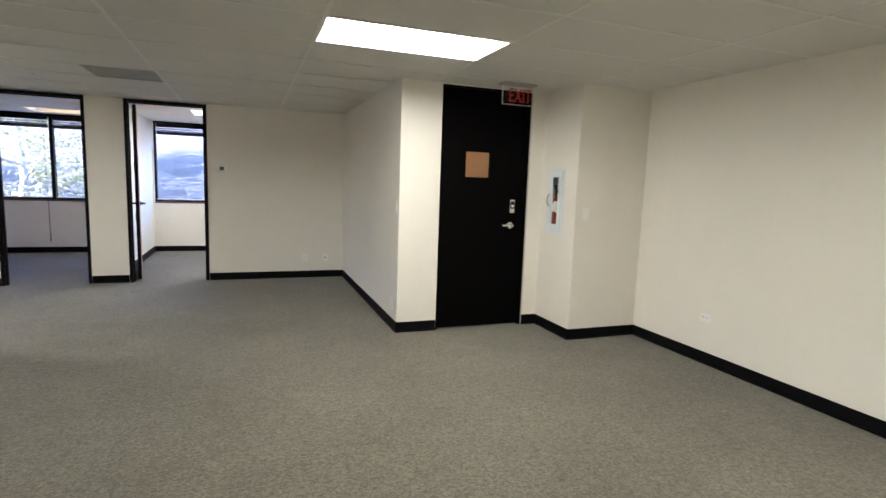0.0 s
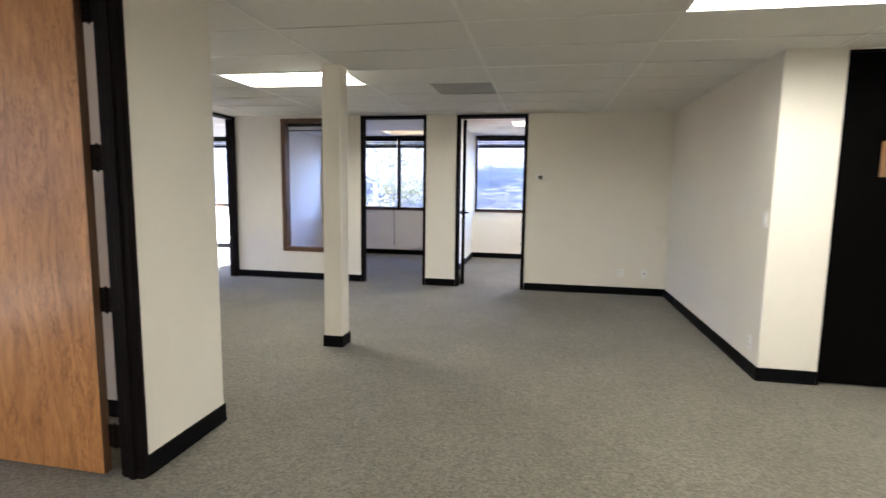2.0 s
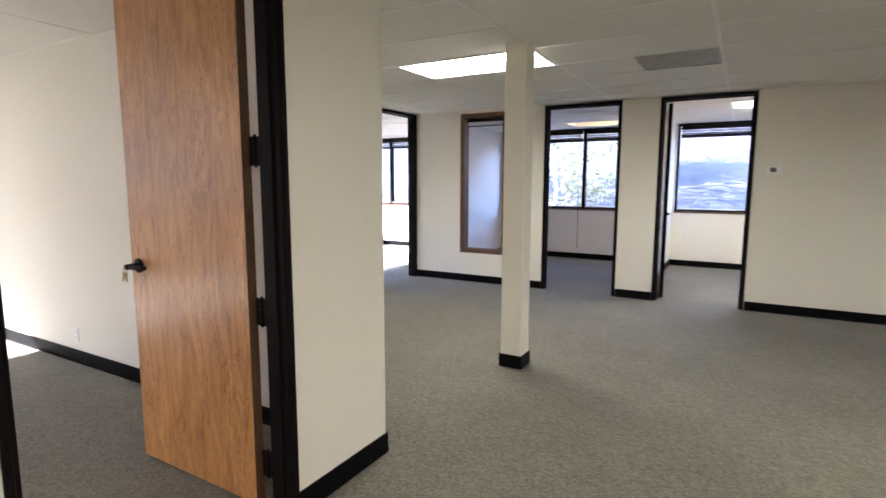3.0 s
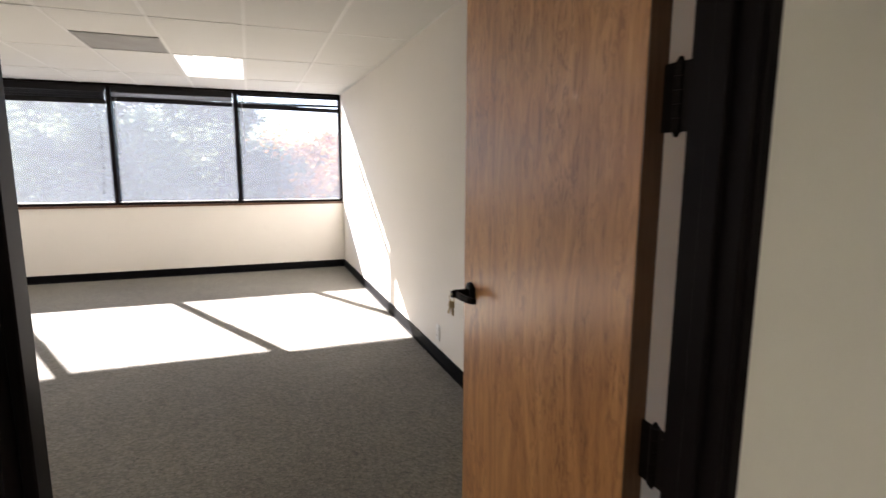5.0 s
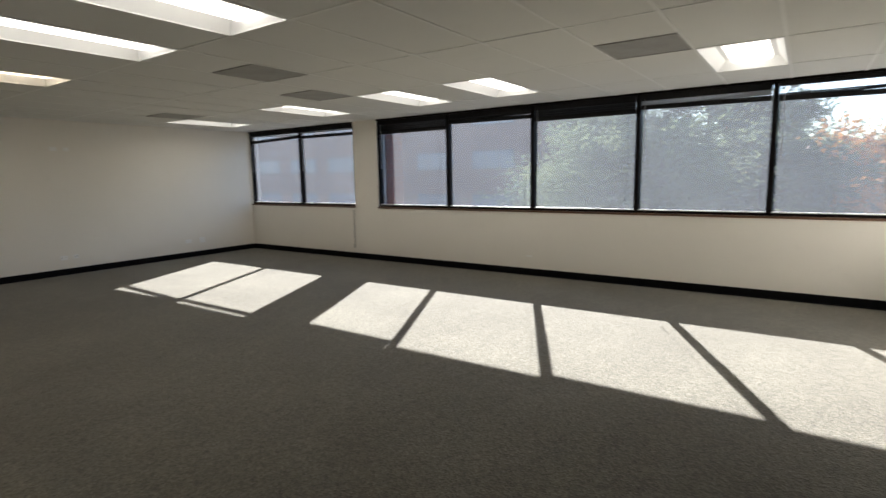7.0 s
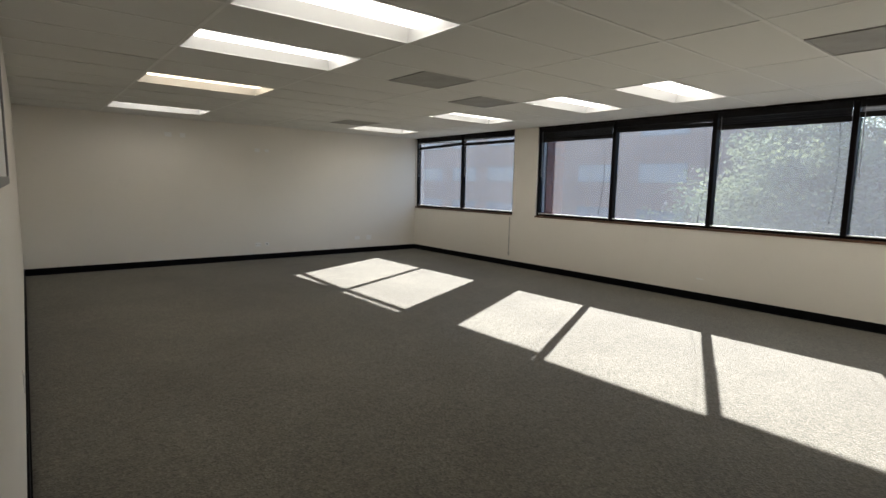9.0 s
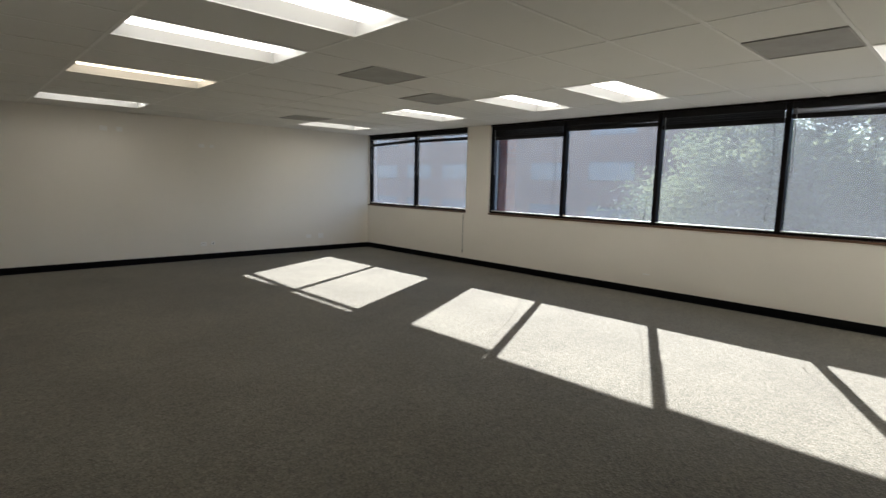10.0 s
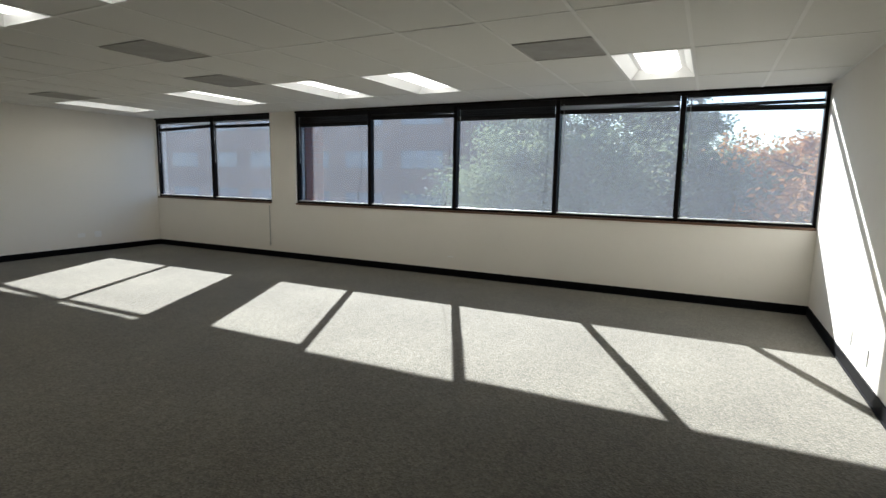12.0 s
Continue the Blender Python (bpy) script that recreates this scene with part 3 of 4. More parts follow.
def leaf_door(name, m, width, height, face_mat, edge_mat, label, flip=1):
    """A flush door leaf: x from the hinge, y through its thickness, z up; a lever on both faces, four hinges."""
    d = thing(name, m, label, "door")
    sub("leaf", bx(0, width, -0.022, 0.022, 0.012, height, 0.0025), face_mat, d)
    sub("edge", bx(-0.0025, 0.0, -0.0215, 0.0215, 0.014, height - 0.002), edge_mat, d, "dark hinge edge")
    for s in (1, -1):
        lever(d, width - 0.065, 0.985, s * 0.022, s, "dark_metal", -0.11)
    for z in (0.19, 0.853, 1.503, 2.14):
        hinge(d, -0.036, -0.016 * flip, z)
    return d


# oak door standing open into the sunny office; its hinge is on the frame's far jamb
OAK = Matrix.Translation((-2.343, 2.838, 0)) @ Matrix.Rotation(radians(179.2), 4, "Z")
oak_door = leaf_door("oak_door", OAK, 0.832, 2.325, "oak", "brown", "flush oak veneer door standing open into the office, keys in its lever", 1)
bm = bmesh.new()
for a in range(14):
    p0, p1 = (Vector((0.013 * math.cos(t * math.tau / 14), 0, 0.013 * math.sin(t * math.tau / 14) - 0.016)) for t in (a, a + 1))
    cyl(bm, p0, p1, 0.0014, n=6)
for ang, ln in ((0.15, 0.05), (-0.35, 0.045)):
    mm = Matrix.Translation((0, 0, -0.028)) @ Matrix.Rotation(ang, 4, "Y")
    box(bm, -0.011, 0.011, -0.0012, 0.0012, -0.024, 0.0, mm)
    box(bm, -0.004, 0.004, -0.0012, 0.0012, -0.024 - ln * 0.6, -0.024, mm)
    for q in range(3):
        box(bm, 0.004, 0.006, -0.0012, 0.0012, -0.03 - q * 0.009, -0.026 - q * 0.009, mm)
cyl(bm, (0, -0.022, 0.0), (0, 0.004, 0.0), 0.004, n=8)
KEY_AT = OAK @ Matrix.Translation((0.767, 0.090, 0.985))
key_ring = part("key_ring", bm, "steel")
key_ring.matrix_world = KEY_AT @ Matrix.Rotation(0.5, 4, "Z") @ Matrix.Scale(0.85, 4)
tagged(key_ring, "small ring of keys hanging from the door lever", "keys")

# office door 3, open about 95 degrees into its office, hinged on its west jamb
leaf_door("office_door", Matrix.Translation((-1.422, 8.10, 0)) @ Matrix.Rotation(radians(99), 4, "Z"), 0.865, 2.30, "oak", "jamb", "oak flush door standing open against the office wall", -1)

# exit door
ex = thing("exit_door", (1.655, 4.905, 0), "black painted flush exit door with a small glazed square", "door", kind="")
fr = bmesh.new()
EW = 0.935
for a, b, c, d in ((0.02, 0.265, 0.012, 2.33), (0.535, EW - 0.02, 0.012, 2.33), (0.265, 0.535, 0.012, 1.495), (0.265, 0.535, 1.745, 2.33)):
    box(fr, a, b, 0.03, 0.075, c, d)
sub("leaf", fr, "black", ex)
fr = bmesh.new()
for a, b, c, d in ((0.255, 0.545, 1.485, 1.499), (0.255, 0.545, 1.741, 1.755), (0.255, 0.269, 1.499, 1.741), (0.531, 0.545, 1.499, 1.741)):
    box(fr, a, b, 0.026, 0.034, c, d)
lite = sub("lite_frame", fr, "black", ex)
sub("pane", bx(0.266, 0.534, 0.05, 0.056, 1.496, 1.744), "pane_inner", ex)
h = lever(ex, EW - 0.16, 1.03, 0.03, -1, "chrome", -0.10)
lock = sub("keypad_lock", bx(EW - 0.178, EW - 0.123, 0.006, 0.031, 1.155, 1.29, 0.006, 2), "chrome", ex, "metal keypad lock")
sub("keypad", bx(EW - 0.17, EW - 0.131, 0.003, 0.007, 1.20, 1.272, 0.001), "slot", lock)
sub("badge", bx(EW - 0.160, EW - 0.140, 0.001, 0.004, 1.215, 1.235), "white_plastic", lock)
efr = thing("door_frame_5", (1.655, 4.905, 0), "thin black metal frame of the exit door", "door frame", kind="structure")
for a, b in ((0.0, 0.018), (EW - 0.018, EW)):
    sub("jamb", bx(a, b, -0.002, 0.125, 0.0, 2.345), "black", efr)
sub("head", bx(0.018, EW - 0.018, -0.002, 0.125, 2.332, 2.345), "black", efr)
sub("edge_strip", bx(EW - 0.0, EW + 0.012, -0.006, 0.002, 0.0, 2.345), "vent_grey", efr, "pale metal edge")

# tube lamp in the corridor, glimpsed through the exit door
cl = thing("corridor_lamp", (2.3, 5.95, 2.354), "long tube lamp on the corridor ceiling", "lamp")
sub("housing", bx(-0.6, 0.6, -0.08, 0.08, -0.05, -0.001, 0.005), "enamel", cl)
sub("tube", bx(-0.58, 0.58, -0.06, 0.06, -0.075, -0.05, 0.01), "tube_corridor", cl)

# sidelight in the far wall
sl = thing("window_7", (-4.08, 7.93, 0), "tall clear interior sidelight in a brown wooden frame", "window", kind="structure")
for a, b, c, d in ((0, 0.06, 0.41, 2.32), (0.63, 0.69, 0.41, 2.32), (0.06, 0.63, 0.41, 0.47), (0.06, 0.63, 2.26, 2.32)):
    sub("window_frame", bx(a, b, -0.014, 0.134, c, d, 0.004), "brown", sl)
p = sub("pane", bx(0.058, 0.632, 0.055, 0.061, 0.468, 2.262), "pane_inner", sl)
p.visible_shadow = False
vb = thing("sidelight_blind", (-4.02, 8.05, 0), "fully raised pale blind at the head of the sidelight", "blind")
sub("head_rail", bx(0.01, 0.56, -0.05, -0.016, 2.215, 2.258, 0.003), "slat", vb)
for q in range(6):
    sub("slat", bx(0.015, 0.555, -0.046, -0.02, 2.168 + q * 0.008, 2.170 + q * 0.008), "white_plastic", vb)
sub("bottom_rail", bx(0.012, 0.558, -0.046, -0.02, 2.150, 2.164, 0.002), "slat", vb)

# column
colm = thing("column", (-2.152, 4.955, 0), "slim square off-white column with a black base", "column", kind="structure")
sub("shaft", bx(0, 0.162, 0, 0.162, 0, CEIL + 0.15, 0.006), "wall", colm)
bm = bmesh.new()
for a, b, c, d in ((-0.009, 0.171, -0.009, 0.0), (-0.009, 0.171, 0.162, 0.171), (-0.009, 0.0, 0.0, 0.162), (0.162, 0.171, 0.0, 0.162)):
    box(bm, a, b, c, d, 0.002, 0.1)
sub("baseboard", bm, "base", colm)


# ---------------------------------------------------------------- ceiling lamps and grilles
def troffer(i, j, tube):
    """A recessed lamp: a white sloping well with a raised, rounded centre diffuser."""
    t = thing("ceiling_lamp", (GX + i * PX, GY + j * PY, CEIL), "recessed white fluorescent lamp in the hung ceiling, lit", "ceiling lamp", "ceiling lamps")
    w, d, up = PX, PY, 0.085
    bm = bmesh.new()
    e, s = 0.014, 0.035
    rim = [bm.verts.new(v) for v in ((e, e, 0.003), (w - e, e, 0.003), (w - e, d - e, 0.003), (e, d - e, 0.003))]
    top = [bm.verts.new(v) for v in ((e + s, e + s * 2, up), (w - e - s, e + s * 2, up), (w - e - s, d - e - s * 2, up), (e + s, d - e - s * 2, up))]
    for q in range(4):
        bm.faces.new((rim[q], rim[(q + 1) % 4], top[(q + 1) % 4], top[q]))
    bm.faces.new(top)
    outer = bmesh.ops.extrude_face_region(bm, geom=list(bm.faces))
    for v in outer["geom"]:
        if isinstance(v, bmesh.types.BMVert):
            v.co.z += 0.012
    # office reflectors get the added glow, all others plain enamel
    sub("side_panel", bm, {"tube": "panel_glow", "tube_warm": "panel_glow_warm"}.get(tube, "enamel"), t, "white side reflectors of the lamp, some with a faint added glow")
    bm = bmesh.new()
    n = 10
    rings = []
    for x in (e + s + 0.03, w - e - s - 0.03):
        rings.append([bm.verts.new((x, d / 2 + 0.165 * math.cos(math.pi * q / n), up - 0.004 - 0.045 * math.sin(math.pi * q / n))) for q in range(n + 1)])
    for q in range(n):
        bm.faces.new((rings[0][q], rings[0][q + 1], rings[1][q + 1], rings[1][q]))
    bm.faces.new(rings[0])
    bm.faces.new(rings[1][::-1])
    sub("diffuser", bm, tube, t, "glowing rounded diffuser", True)
    fr = bmesh.new()
    for a, b, c, f in ((0.008, w - 0.008, 0.008, 0.016), (0.008, w - 0.008, d - 0.016, d - 0.008), (0.008, 0.016, 0.016, d - 0.016), (w - 0.016, w - 0.008, 0.016, d - 0.016)):
        box(fr, a, b, c, f, -0.001, 0.006)
    sub("frame", fr, "enamel", t)
    return t


for i, j, tb in LAMPS:
    troffer(i, j, tb)


def grille(x, y):
    """A flat perforated sheet in a thin frame, laid into the ceiling grid."""
    g = thing("ceiling_vent", (x, y, CEIL), "grey perforated square air grille in the ceiling", "air vent", "ceiling vents")
    s = PY
    sub("backing", bx(0.016, s - 0.016, 0.016, s - 0.016, 0.0035, 0.0075), "perforated", g, "grey sheet with rows of small holes")
    fr = bmesh.new()
    for a, b, c, d in ((0.008, s - 0.008, 0.008, 0.02), (0.008, s - 0.008, s - 0.02, s - 0.008), (0.008, 0.02, 0.02, s - 0.02), (s - 0.02, s - 0.008, 0.02, s - 0.02)):
        box(fr, a, b, c, d, -0.002, 0.009)
    sub("frame", fr, "vent_grey", g)
    return g


for i, h, j in VENTS:
    grille(GX + i * PX + (0 if h == 0 else PX / 2) + 0.001, GY + j * PY)

# ---------------------------------------------------------------- fittings
# exit sign: clear panel hanging from a ceiling box
sg = thing("exit_sign", (2.12, 4.60, CEIL), "clear hanging exit sign with red letters", "exit sign")
sub("canopy", bx(-0.02, 0.33, -0.05, 0.05, -0.018, 0.0, 0.004), "vent_grey", sg)
pn = sub("panel", bx(0.0, 0.30, -0.004, 0.004, -0.185, -0.018), "pane_inner", sg, "clear acrylic panel")
sub("edge", bx(-0.004, 0.0, -0.005, 0.005, -0.187, -0.018), "enamel", sg)
sub("lower_edge", bx(0.0, 0.30, -0.005, 0.005, -0.192, -0.186), "vent_grey", sg)
tx = bpy.data.curves.new("exit_text", "FONT")
tx.body, tx.size, tx.extrude, tx.align_x = "EXIT", 0.165, 0.002, "LEFT"
to = new("exit_text", tx)
dg = bpy.context.evaluated_depsgraph_get()
tm = bpy.data.meshes.new_from_object(to.evaluated_get(dg))
bpy.data.objects.remove(to)
tm.materials.clear()
tm.materials.append(M["exit_red"])
letters = new("letters", tm)
letters.parent = sg
xs = [v.co.x for v in tm.vertices]
sx = 0.225 / (max(xs) - min(xs))
letters.matrix_local = Matrix.Translation((0.055, -0.007, -0.165)) @ Matrix.Rotation(radians(90), 4, "X") @ Matrix.Diagonal((sx, 1.05, 1, 1))
tagged(letters, "red block letters EXIT")

# fire extinguisher cabinet, recessed in the return wall
fc = thing("extinguisher_cabinet", (2.768, 4.64, 0.97), "white recessed extinguisher cabinet with a narrow glass door", "cabinet")
bm = bmesh.new()
box(bm, 0.112, 0.118, -0.118, 0.118, 0.022, 0.618)
box(bm, 0.0, 0.11, -0.118, -0.112, 0.025, 0.615)
box(bm, 0.0, 0.11, 0.112, 0.118, 0.025, 0.615)
box(bm, 0.0, 0.11, -0.112, 0.112, 0.022, 0.028)
box(bm, 0.0, 0.11, -0.112, 0.112, 0.612, 0.618)
sub("body", bm, "cabinet", fc)
bm = bmesh.new()
for a, b, c, d in ((-0.145, 0.145, 0.0, 0.03), (-0.145, 0.145, 0.61, 0.64), (-0.145, -0.11, 0.03, 0.61), (0.11, 0.145, 0.03, 0.61)):
    box(bm, -0.009, -0.001, a, b, c, d)
sub("trim", bm, "cabinet", fc)
bm = bmesh.new()
for a, b, c, d in ((-0.108, 0.108, 0.033, 0.10), (-0.108, 0.108, 0.555, 0.607), (-0.108, -0.055, 0.10, 0.555), (0.045, 0.108, 0.10, 0.555)):
    box(bm, -0.016, -0.004, a, b, c, d)
dr = sub("door", bm, "cabinet", fc)
sub("pane", bx(-0.010, -0.007, -0.056, 0.046, 0.098, 0.557), "pane_inner", fc)
bm = bmesh.new()
for a in range(8):
    t0, t1 = math.pi * a / 8, math.pi * (a + 1) / 8
    cyl(bm, (-0.016 - 0.028 * math.sin(t0), 0.085, 0.33 - 0.055 * math.cos(t0)), (-0.016 - 0.028 * math.sin(t1), 0.085, 0.33 - 0.055 * math.cos(t1)), 0.006, n=8)
sub("handle", bm, "chrome", dr, "curved pull handle")
fe = thing("fire_extinguisher", (2.825, 4.694, 0.998), "red fire extinguisher with a white tag, inside its cabinet", "fire extinguisher")
bm = cyl(bmesh.new(), (0, 0, 0), (0, 0, 0.32), 0.05, n=20)
cyl(bm, (0, 0, 0.32), (0, 0, 0.365), 0.05, 0.02, 20)
sub("cylinder", bm, "red", fe, smooth=False)
bm = cyl(bmesh.new(), (0, 0, 0.365), (0, 0, 0.41), 0.018, n=12)
box(bm, -0.012, 0.012, -0.08, 0.03, 0.41, 0.425)
box(bm, -0.010, 0.010, -0.08, 0.02, 0.435, 0.447, Matrix.Rotation(-0.15, 4, "X"))
sub("valve", bm, "slot", fe)
sub("tag", box(bmesh.new(), -0.001, 0.001, -0.035, 0.035, -0.05, 0.05, Matrix.Translation((-0.045, -0.035, 0.24)) @ Matrix.Rotation(0.6, 4, "Z") @ Matrix.Rotation(0.3, 4, "X")), "white_plastic", fe, "white paper tag")


def plate(kind, x, y, z, way, w=0.07, h=0.115, label="", screws=True):
    """A wall plate whose face looks along way (degrees about z; 0 looks to -y). kind: outlet, switch, blank, data."""
    m = Matrix.Translation((x, y, z)) @ Matrix.Rotation(radians(way), 4, "Z")
    names = {"outlet": "wall_outlet", "switch": "light_switch", "blank": "blank_plate", "data": "data_outlet"}
    p = thing(names[kind], m, label or {"outlet": "white duplex outlet on the wall", "switch": "white rocker light switch on the wall", "blank": "white blank cover plate on the wall", "data": "white data outlet on the wall"}[kind], {"outlet": "outlet", "switch": "switch", "blank": "cover plate", "data": "outlet"}[kind])
    sub("plate", bx(-w / 2, w / 2, -0.006, 0.0, -h / 2, h / 2, 0.002), "white_plastic", p)
    if kind == "outlet":
        for s in (-1, 1):
            if w > h:
                c = (s * 0.022, 0)
            else:
                c = (0, s * 0.022)
            o = sub("socket", bx(c[0] - 0.014, c[0] + 0.014, -0.008, -0.006, c[1] - 0.014, c[1] + 0.014, 0.0008), "white_plastic", p)
            f = bmesh.new()
            for q in (-0.006, 0.006):
                box(f, c[0] + q - 0.0012, c[0] + q + 0.0012, -0.0085, -0.0078, c[1] - 0.004, c[1] + 0.006)
            sub("slots", f, "slot", o)
    elif kind == "switch":
        sub("rocker", bx(-0.016, 0.016, -0.010, -0.006, -0.033, 0.033, 0.0015), "white_plastic", p)
    elif kind == "data":
        sub("jack", bx(-0.009, 0.009, -0.0075, -0.006, -0.008, 0.008), "slot", p)
    return p


plate("outlet", 0.71, 7.93, 0.29, 0)
plate("data", 1.0, 7.93, 0.29, 0)
plate("switch", 2.88, 4.3, 1.19, 0)
plate("outlet", 3.533, 3.44, 0.39, -90, 0.115, 0.07, "white duplex outlet set sideways on the cream wall")
plate("switch", 1.26, 4.99, 1.19, -90)
plate("outlet", 1.26, 5.08, 0.24, -90)
plate("outlet", -5.53, -7.01, 0.27, 180, 0.10, 0.07, "white outlet set sideways near the carpet")
plate("data", -5.69, -7.01, 0.275, 180, 0.07, 0.06, "small data outlet with a dark jack")
plate("blank", -7.53, -7.01, 0.30, 180, 0.115, 0.07)
plate("blank", -7.80, -7.01, 0.30, 180, 0.115, 0.10)
plate("blank", -4.15, -7.01, 2.10, 180, 0.10, 0.07, "pale square patch high on the end wall")
plate("blank", -4.36, -7.01, 2.10, 180, 0.08, 0.07, "pale square patch high on the end wall")
plate("outlet", -7.15, 3.39, 0.26, 0)
plate("outlet", -6.70, 3.39, 0.25, 0)
plate("outlet", -5.0, 3.39, 0.22, 0)
plate("blank", -8.95, -0.78, 0.275, 90, 0.09, 0.018, "low white cover plate under the windows")
plate("outlet", -2.25, -1.2, 0.3, -90)
plate("blank", -5.55, -7.01, 1.93, 180, 0.09, 0.06, "pale square patch high on the end wall")
plate("blank", -5.72, -7.01, 1.93, 180, 0.07, 0.05, "pale square patch high on the end wall")

# thermostat
th = thing("thermostat", (-0.375, 7.93, 1.525), "small white thermostat with a grey screen", "thermostat")
sub("body", bx(-0.065, 0.065, -0.026, 0.0, -0.045, 0.045, 0.006, 2), "white_plastic", th)
sub("screen", bx(-0.03, 0.025, -0.028, -0.0255, -0.025, 0.022), "clear_grey", th)

# round wall bumper behind the oak door
st = thing("door_stop", (-3.0, 3.39, 1.0), "round dark wall bumper behind the oak door", "door stop")
sub("base", cyl(bmesh.new(), (0, 0, 0), (0, -0.012, 0), 0.03, 0.028, 20), "dark_metal", st)
sub("bumper", cyl(bmesh.new(), (0, -0.012, 0), (0, -0.035, 0), 0.022, 0.016, 20), "dark_metal", st)

# framed white panel on the partition
wp = thing("wall_panel", (-2.25, -0.52, 1.36), "white board in a grey frame on the partition", "board")
sub("board", bx(-0.012, -0.001, 0.03, 1.17, 0.03, 0.67), "board", wp)
for a, b, c, d in ((0.0, 1.2, 0.0, 0.03), (0.0, 1.2, 0.67, 0.7), (0.0, 0.03, 0.03, 0.67), (1.17, 1.2, 0.03, 0.67)):
    sub("frame", bx(-0.02, -0.001, a, b, c, d, 0.003), "grey_frame", wp)


# ---------------------------------------------------------------- outdoors
def ground_height(x, y):
    """Level ground a storey below in the west, a dry hill rising in the north."""
    low = -3.6
    up = 0.0
    if y > 12.0:
        s = min((y - 12.0) / 6.0, 1.0)
        up = s * s * (3 - 2 * s) * 2.6
        up += max(0.0, y - 17.0) * 0.27 if y < 75 else 58 * 0.27
        up += (max(min(x + 6.0, 40.0), -25.0)) * 0.05 * s
    return low + up + 0.25 * math.sin(x * 0.21 + y * 0.13) * min(1.0, max(0.0, (y - 13.0) / 6.0))


def spaced(lo, a, b, hi, n_far, n_mid):
    return [lo + (a - lo) * (k / n_far) ** 0.5 for k in range(n_far)] + [a + (b - a) * k / n_mid for k in range(n_mid)] + [b + (hi - b) * (k / n_far) ** 2 for k in range(n_far + 1)]


xs = spaced(-900, -60, 40, 900, 10, 50)
ys = spaced(-900, -20, 80, 900, 10, 60)
me = bpy.data.meshes.new("ground")
verts = [(x, y, ground_height(x, y)) for x in xs for y in ys]
ny = len(ys)
faces = [(i * ny + j, (i + 1) * ny + j, (i + 1) * ny + j + 1, i * ny + j + 1) for i in range(len(xs) - 1) for j in range(ny - 1)]
me.from_pydata(verts, [], faces)
me.materials.append(M["terrain"])
tagged(new("ground", me), "dry grassy ground rising to a hillside", "ground", kind="structure")

# outer base of the building down to the ground
structure("outer_wall_lower", bx(W_OUT - 0.3, 4.1, -7.5, N_OUT + 0.25, -4.2, -0.26), "far_wall", "brick storey below the office", "wall")


def tree(name, x, y, height, spread, leaf, bark, label, seed, count=2600, base=0.30, size=0.16, cone=False):
    """A tapered trunk with limbs, and a crown of many small leaf clumps hung round the limbs' ends."""
    rng = random.Random(seed)
    z0 = ground_height(x, y) - 0.1
    t = thing(name, (x, y, z0), label, "tree")
    tr = bmesh.new()
    pts = [Vector((0, 0, 0))]
    for k in range(1, 7):
        pts.append(Vector((rng.uniform(-0.06, 0.06) * height * 0.3, rng.uniform(-0.06, 0.06) * height * 0.3, height * 0.92 * k / 6)))
    r = height * 0.022
    for k in range(6):
        cyl(tr, pts[k], pts[k + 1], r * (1 - k / 6.5), r * (1 - (k + 1) / 6.5), 9)
    clumps = []
    for k in range(26):
        f = base + (0.97 - base) * (k + rng.random()) / 26
        a = rng.uniform(0, math.tau)
        seg = min(5, int(f * 6 / 0.92 * 0.92))
        p = pts[seg].lerp(pts[seg + 1], min(1.0, max(0.0, f * 6 / 0.92 - seg)) if f * 6 / 0.92 - seg < 1 else 1.0)
        reach = spread * ((1 - f) * 1.15 + 0.08 if cone else math.sin(math.pi * min(1, (f - base) / (1 - base) * 0.85 + 0.15)) ** 0.6) * rng.uniform(0.65, 1.1)
        e = p + Vector((math.cos(a) * reach, math.sin(a) * reach, reach * (rng.uniform(-0.05, 0.15) if cone else rng.uniform(0.15, 0.55))))
        cyl(tr, p, e, r * 0.35 * (1 - f * 0.6), r * 0.08, 6)
        clumps.append((e, max(0.35, reach * 0.42)))
        clumps.append((p.lerp(e, 0.6), max(0.3, reach * 0.36)))
    sub("trunk", tr, bark, t)
    vs, fs = [], []
    for k in range(count):
        c, rad = clumps[rng.randrange(len(clumps))]
        d = Vector((rng.gauss(0, 0.5), rng.gauss(0, 0.5), rng.gauss(0, 0.4))) * rad
        p = c + d
        u = Vector((rng.uniform(-1, 1), rng.uniform(-1, 1), rng.uniform(-0.6, 0.6))).normalized()
        v = u.orthogonal().normalized()
        v = Matrix.Rotation(rng.uniform(0, math.tau), 3, u) @ v
        s = size * rng.uniform(0.6, 1.4)
        n = len(vs)
        vs += [p - u * s, p + v * s * 0.45 + u * s * 0.1, p + u * s, p - v * s * 0.45 + u * s * 0.1]
        fs.append((n, n + 1, n + 2, n + 3))
    me2 = bpy.data.meshes.new("crown")
    me2.from_pydata([tuple(p) for p in vs], [], fs)
    me2.materials.append(M[leaf])
    c = new("crown", me2)
    c.parent = t
    return t


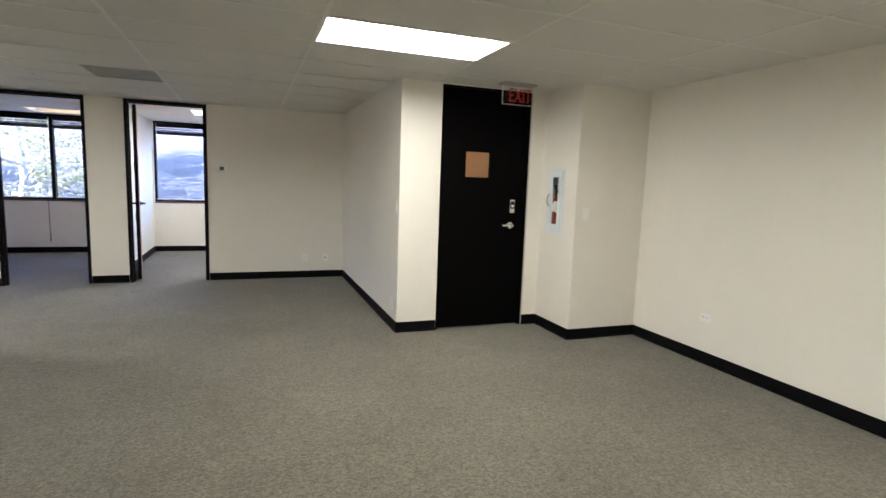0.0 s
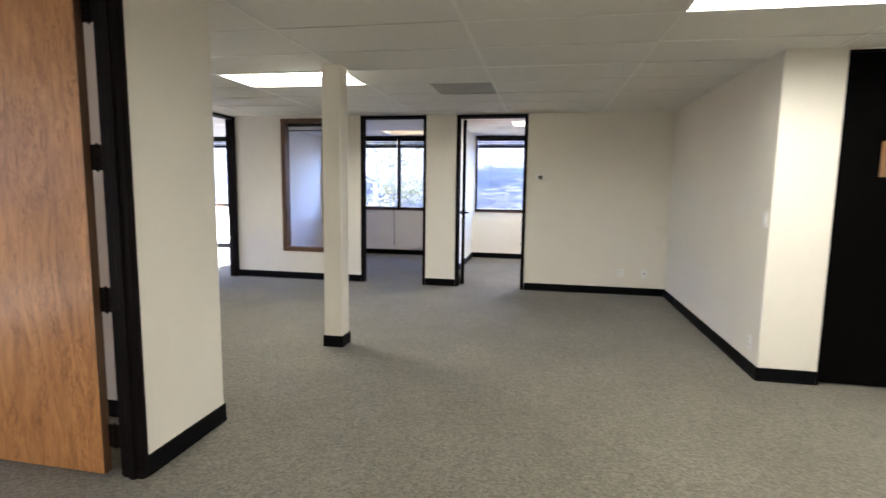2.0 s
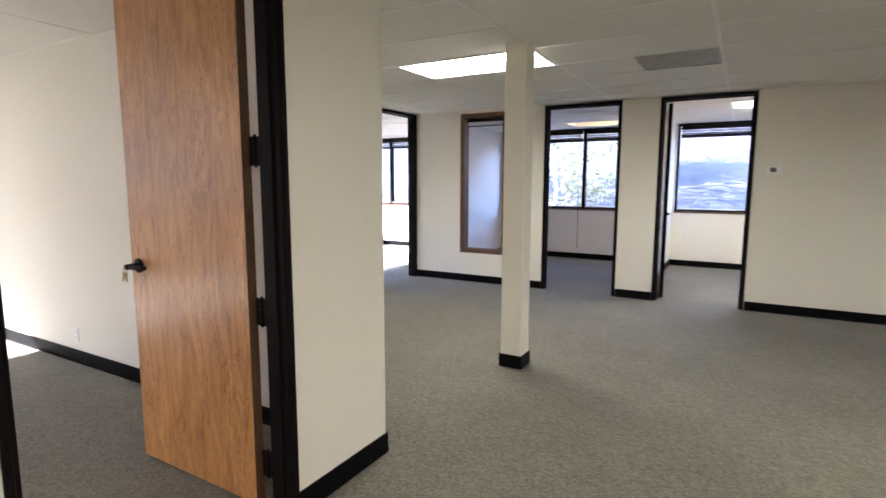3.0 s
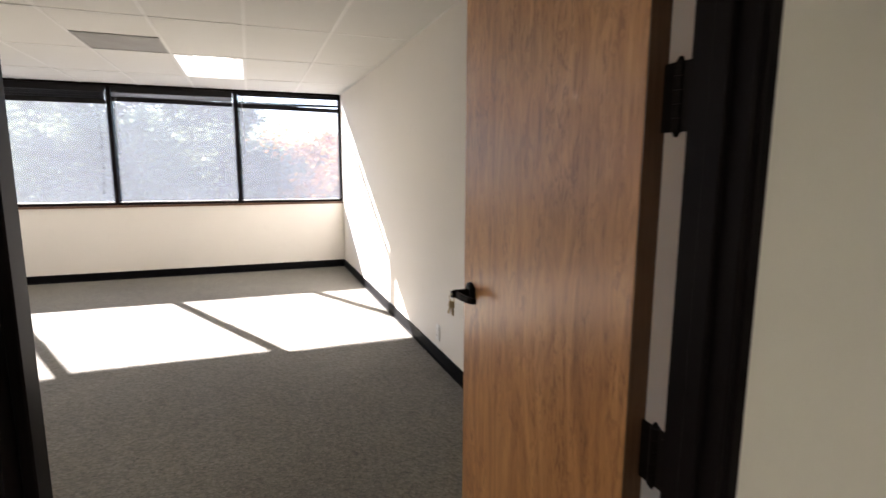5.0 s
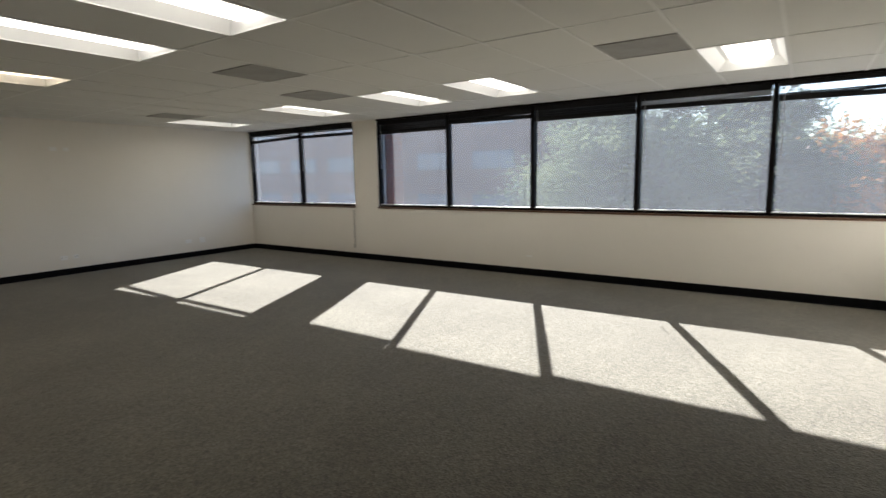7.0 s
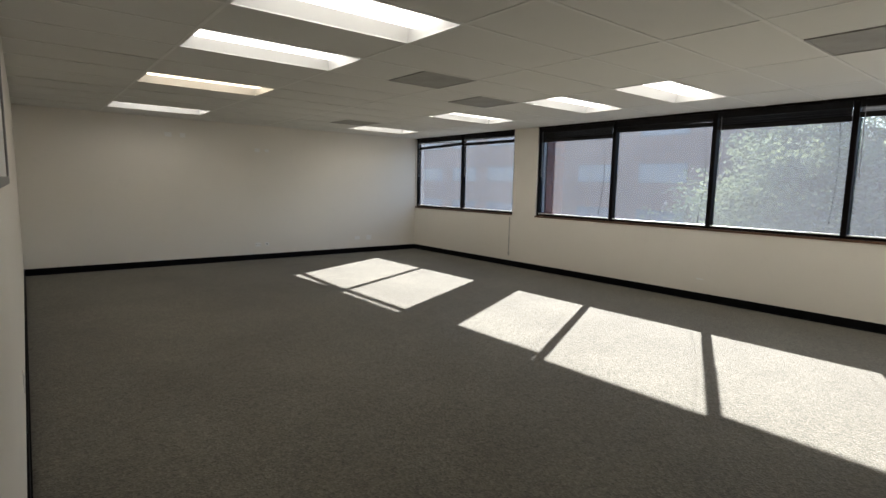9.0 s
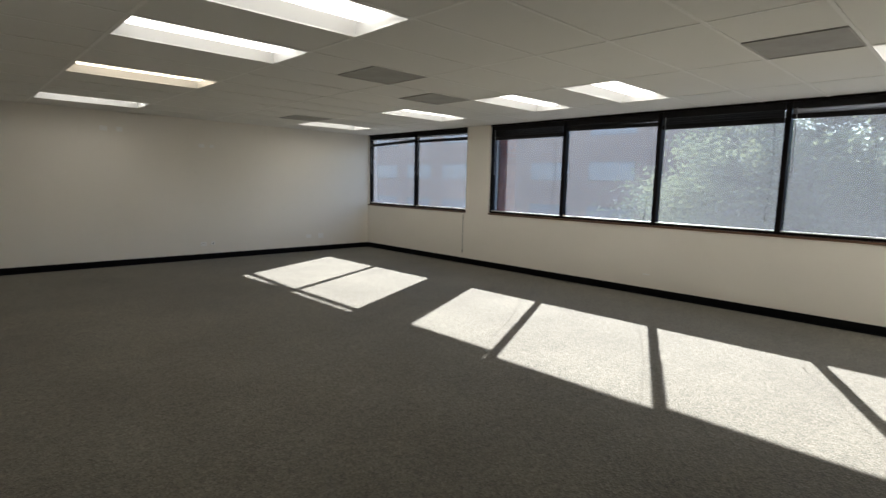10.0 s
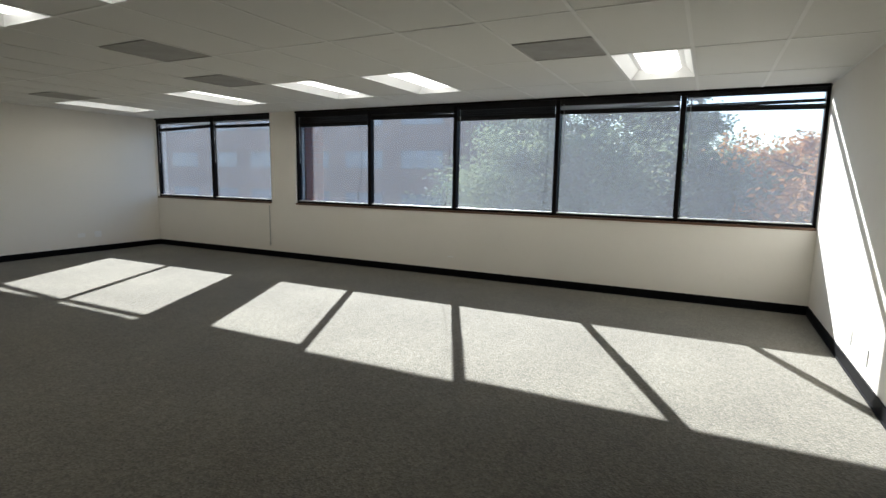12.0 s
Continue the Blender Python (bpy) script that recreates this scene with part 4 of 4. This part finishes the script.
tree("broadleaf_tree", -21.5, -4.0, 7.2, 2.3, "leaf_green", "bark", "green broadleaf tree outside the windows", 3, 13000, 0.25, 0.075)
tree("pine_tree", -27.0, -5.8, 12.5, 4.2, "leaf_pine", "bark", "tall dark pine beyond the windows", 4, 15000, 0.2, 0.095, True)
tree("pine_tree", -26.0, -3.6, 11.5, 4.2, "leaf_pine", "bark", "tall dark pine beyond the windows", 5, 27170, 0.2, 0.095, True)
tree("broadleaf_tree", -20.5, -1.6, 6.6, 3.2, "leaf_green", "bark", "dark green broadleaf tree outside the windows", 6, 21736, 0.2, 0.069)
tree("pine_tree", -24.0, 1.2, 9.6, 3.6, "leaf_pine", "bark", "dark pine standing before open sky", 7, 25080, 0.15, 0.086, True)
tree("broadleaf_tree", -25.0, 4.6, 5.6, 3.0, "leaf_green", "bark", "low green tree outside the windows", 8, 18810, 0.15, 0.073)
tree("maple_tree", -17.6, 4.5, 6.2, 2.2, "leaf_orange", "bark", "autumn tree with sparse orange leaves", 9, 9000, 0.25, 0.075)
tree("broadleaf_tree", -30.0, 9.5, 5.8, 3.2, "leaf_green", "bark", "green tree behind the autumn tree", 10, 7600, 0.15, 0.120)
tree("birch_tree", -5.8, 17.5, 6.5, 2.2, "leaf_yellow", "bark_pale", "sunlit birch with yellowing leaves", 11, 4940, 0.2, 0.066)
tree("birch_tree", -8.6, 19.0, 7.5, 2.6, "leaf_yellow", "bark_pale", "sunlit birch with yellowing leaves", 12, 5320, 0.2, 0.072)
tree("birch_tree", -4.6, 23.0, 6.0, 2.3, "leaf_yellow", "bark_pale", "sunlit birch on the slope", 13, 4560, 0.2, 0.072)
tree("oak_tree", -11.5, 21.5, 9.5, 4.2, "leaf_green", "bark", "broad green tree on the slope", 14, 9880, 0.2, 0.120)
tree("shrub_tree", 1.5, 44.0, 3.4, 2.0, "leaf_green", "bark", "green bush near the crest of the hill", 16, 2850, 0.1, 0.120)

tree("pine_tree", -33.0, 0.0, 12.5, 5.0, "leaf_pine", "bark", "tall dark pine farther off", 21, 22000, 0.15, 0.11, True)
tree("pine_tree", -31.0, -6.6, 13.5, 5.0, "leaf_pine", "bark", "tall dark pine farther off", 22, 11000, 0.15, 0.11, True)
tree("pine_tree", -28.5, -1.4, 13.0, 5.2, "leaf_pine", "bark", "broad dark pine filling the gap between others", 24, 26000, 0.12, 0.11, True)
tree("oak_tree", -34.0, 4.5, 6.0, 4.2, "leaf_green", "bark", "low green tree farther off", 23, 14000, 0.12, 0.12)

# office building across the yard
ob_ = thing("office_building", (-46.0, -48.0, -3.8), "brown brick office building across the yard", "building")
LB = 31.0
sub("wall", bx(-14, 0, -LB, LB, 0, 13.2), "far_wall", ob_)
sub("roof", bx(-14.3, 0.3, -LB - 0.3, LB + 0.3, 13.2, 13.8), "concrete", ob_, "pale concrete parapet")
for fl in range(3):
    for q in range(9):
        y0 = -LB + 2.0 + q * 6.6
        w = sub("window", bx(-0.05, 0.03, y0, y0 + 4.6, 1.6 + fl * 4.1, 3.4 + fl * 4.1), "bronze", ob_)
        for k in range(3):
            sub("pane", bx(0.03, 0.05, y0 + 0.08 + k * 1.5, y0 + 1.5 + k * 1.5, 1.68 + fl * 4.1, 3.32 + fl * 4.1), "far_glass", w)

# brick pier outside, at the end of the window band, laid brick by brick
pier = thing("brick_pier", (-9.62, -4.10, -0.26), "red brick pier outside the windows", "brick pier", kind="structure")
sub("mortar", bx(0.012, 0.44, 0.012, 0.538, 0.0, 3.1), "mortar", pier)
BRICK = {}


def brick_mesh(lx, ly, lz):
    key = (round(lx, 3), round(ly, 3), round(lz, 3))
    if key not in BRICK:
        bm = bx(-lx / 2, lx / 2, -ly / 2, ly / 2, -lz / 2, lz / 2, 0.004)
        me3 = bpy.data.meshes.new("brick")
        bm.to_mesh(me3)
        bm.free()
        me3.materials.append(M["brick"])
        BRICK[key] = me3
    return BRICK[key]


for c in range(31):
    z = 0.05 + c * 0.1
    for k, (a, b) in enumerate(((0.0, 0.29), (0.30, 0.44)) if c % 2 else ((0.0, 0.14), (0.15, 0.44))):
        o = new("brick", brick_mesh(b - a, 0.09, 0.09))
        o.parent, o.location = pier, ((a + b) / 2, 0.505 + random.uniform(-0.002, 0.002), z)
    for k, (a, b) in enumerate(((0.0, 0.22), (0.23, 0.45)) if c % 2 else ((0.0, 0.10), (0.11, 0.33), (0.34, 0.45))):
        o = new("brick", brick_mesh(0.09, b - a, 0.09))
        o.parent, o.location = pier, (0.045 + random.uniform(-0.002, 0.002), (a + b) / 2, z)
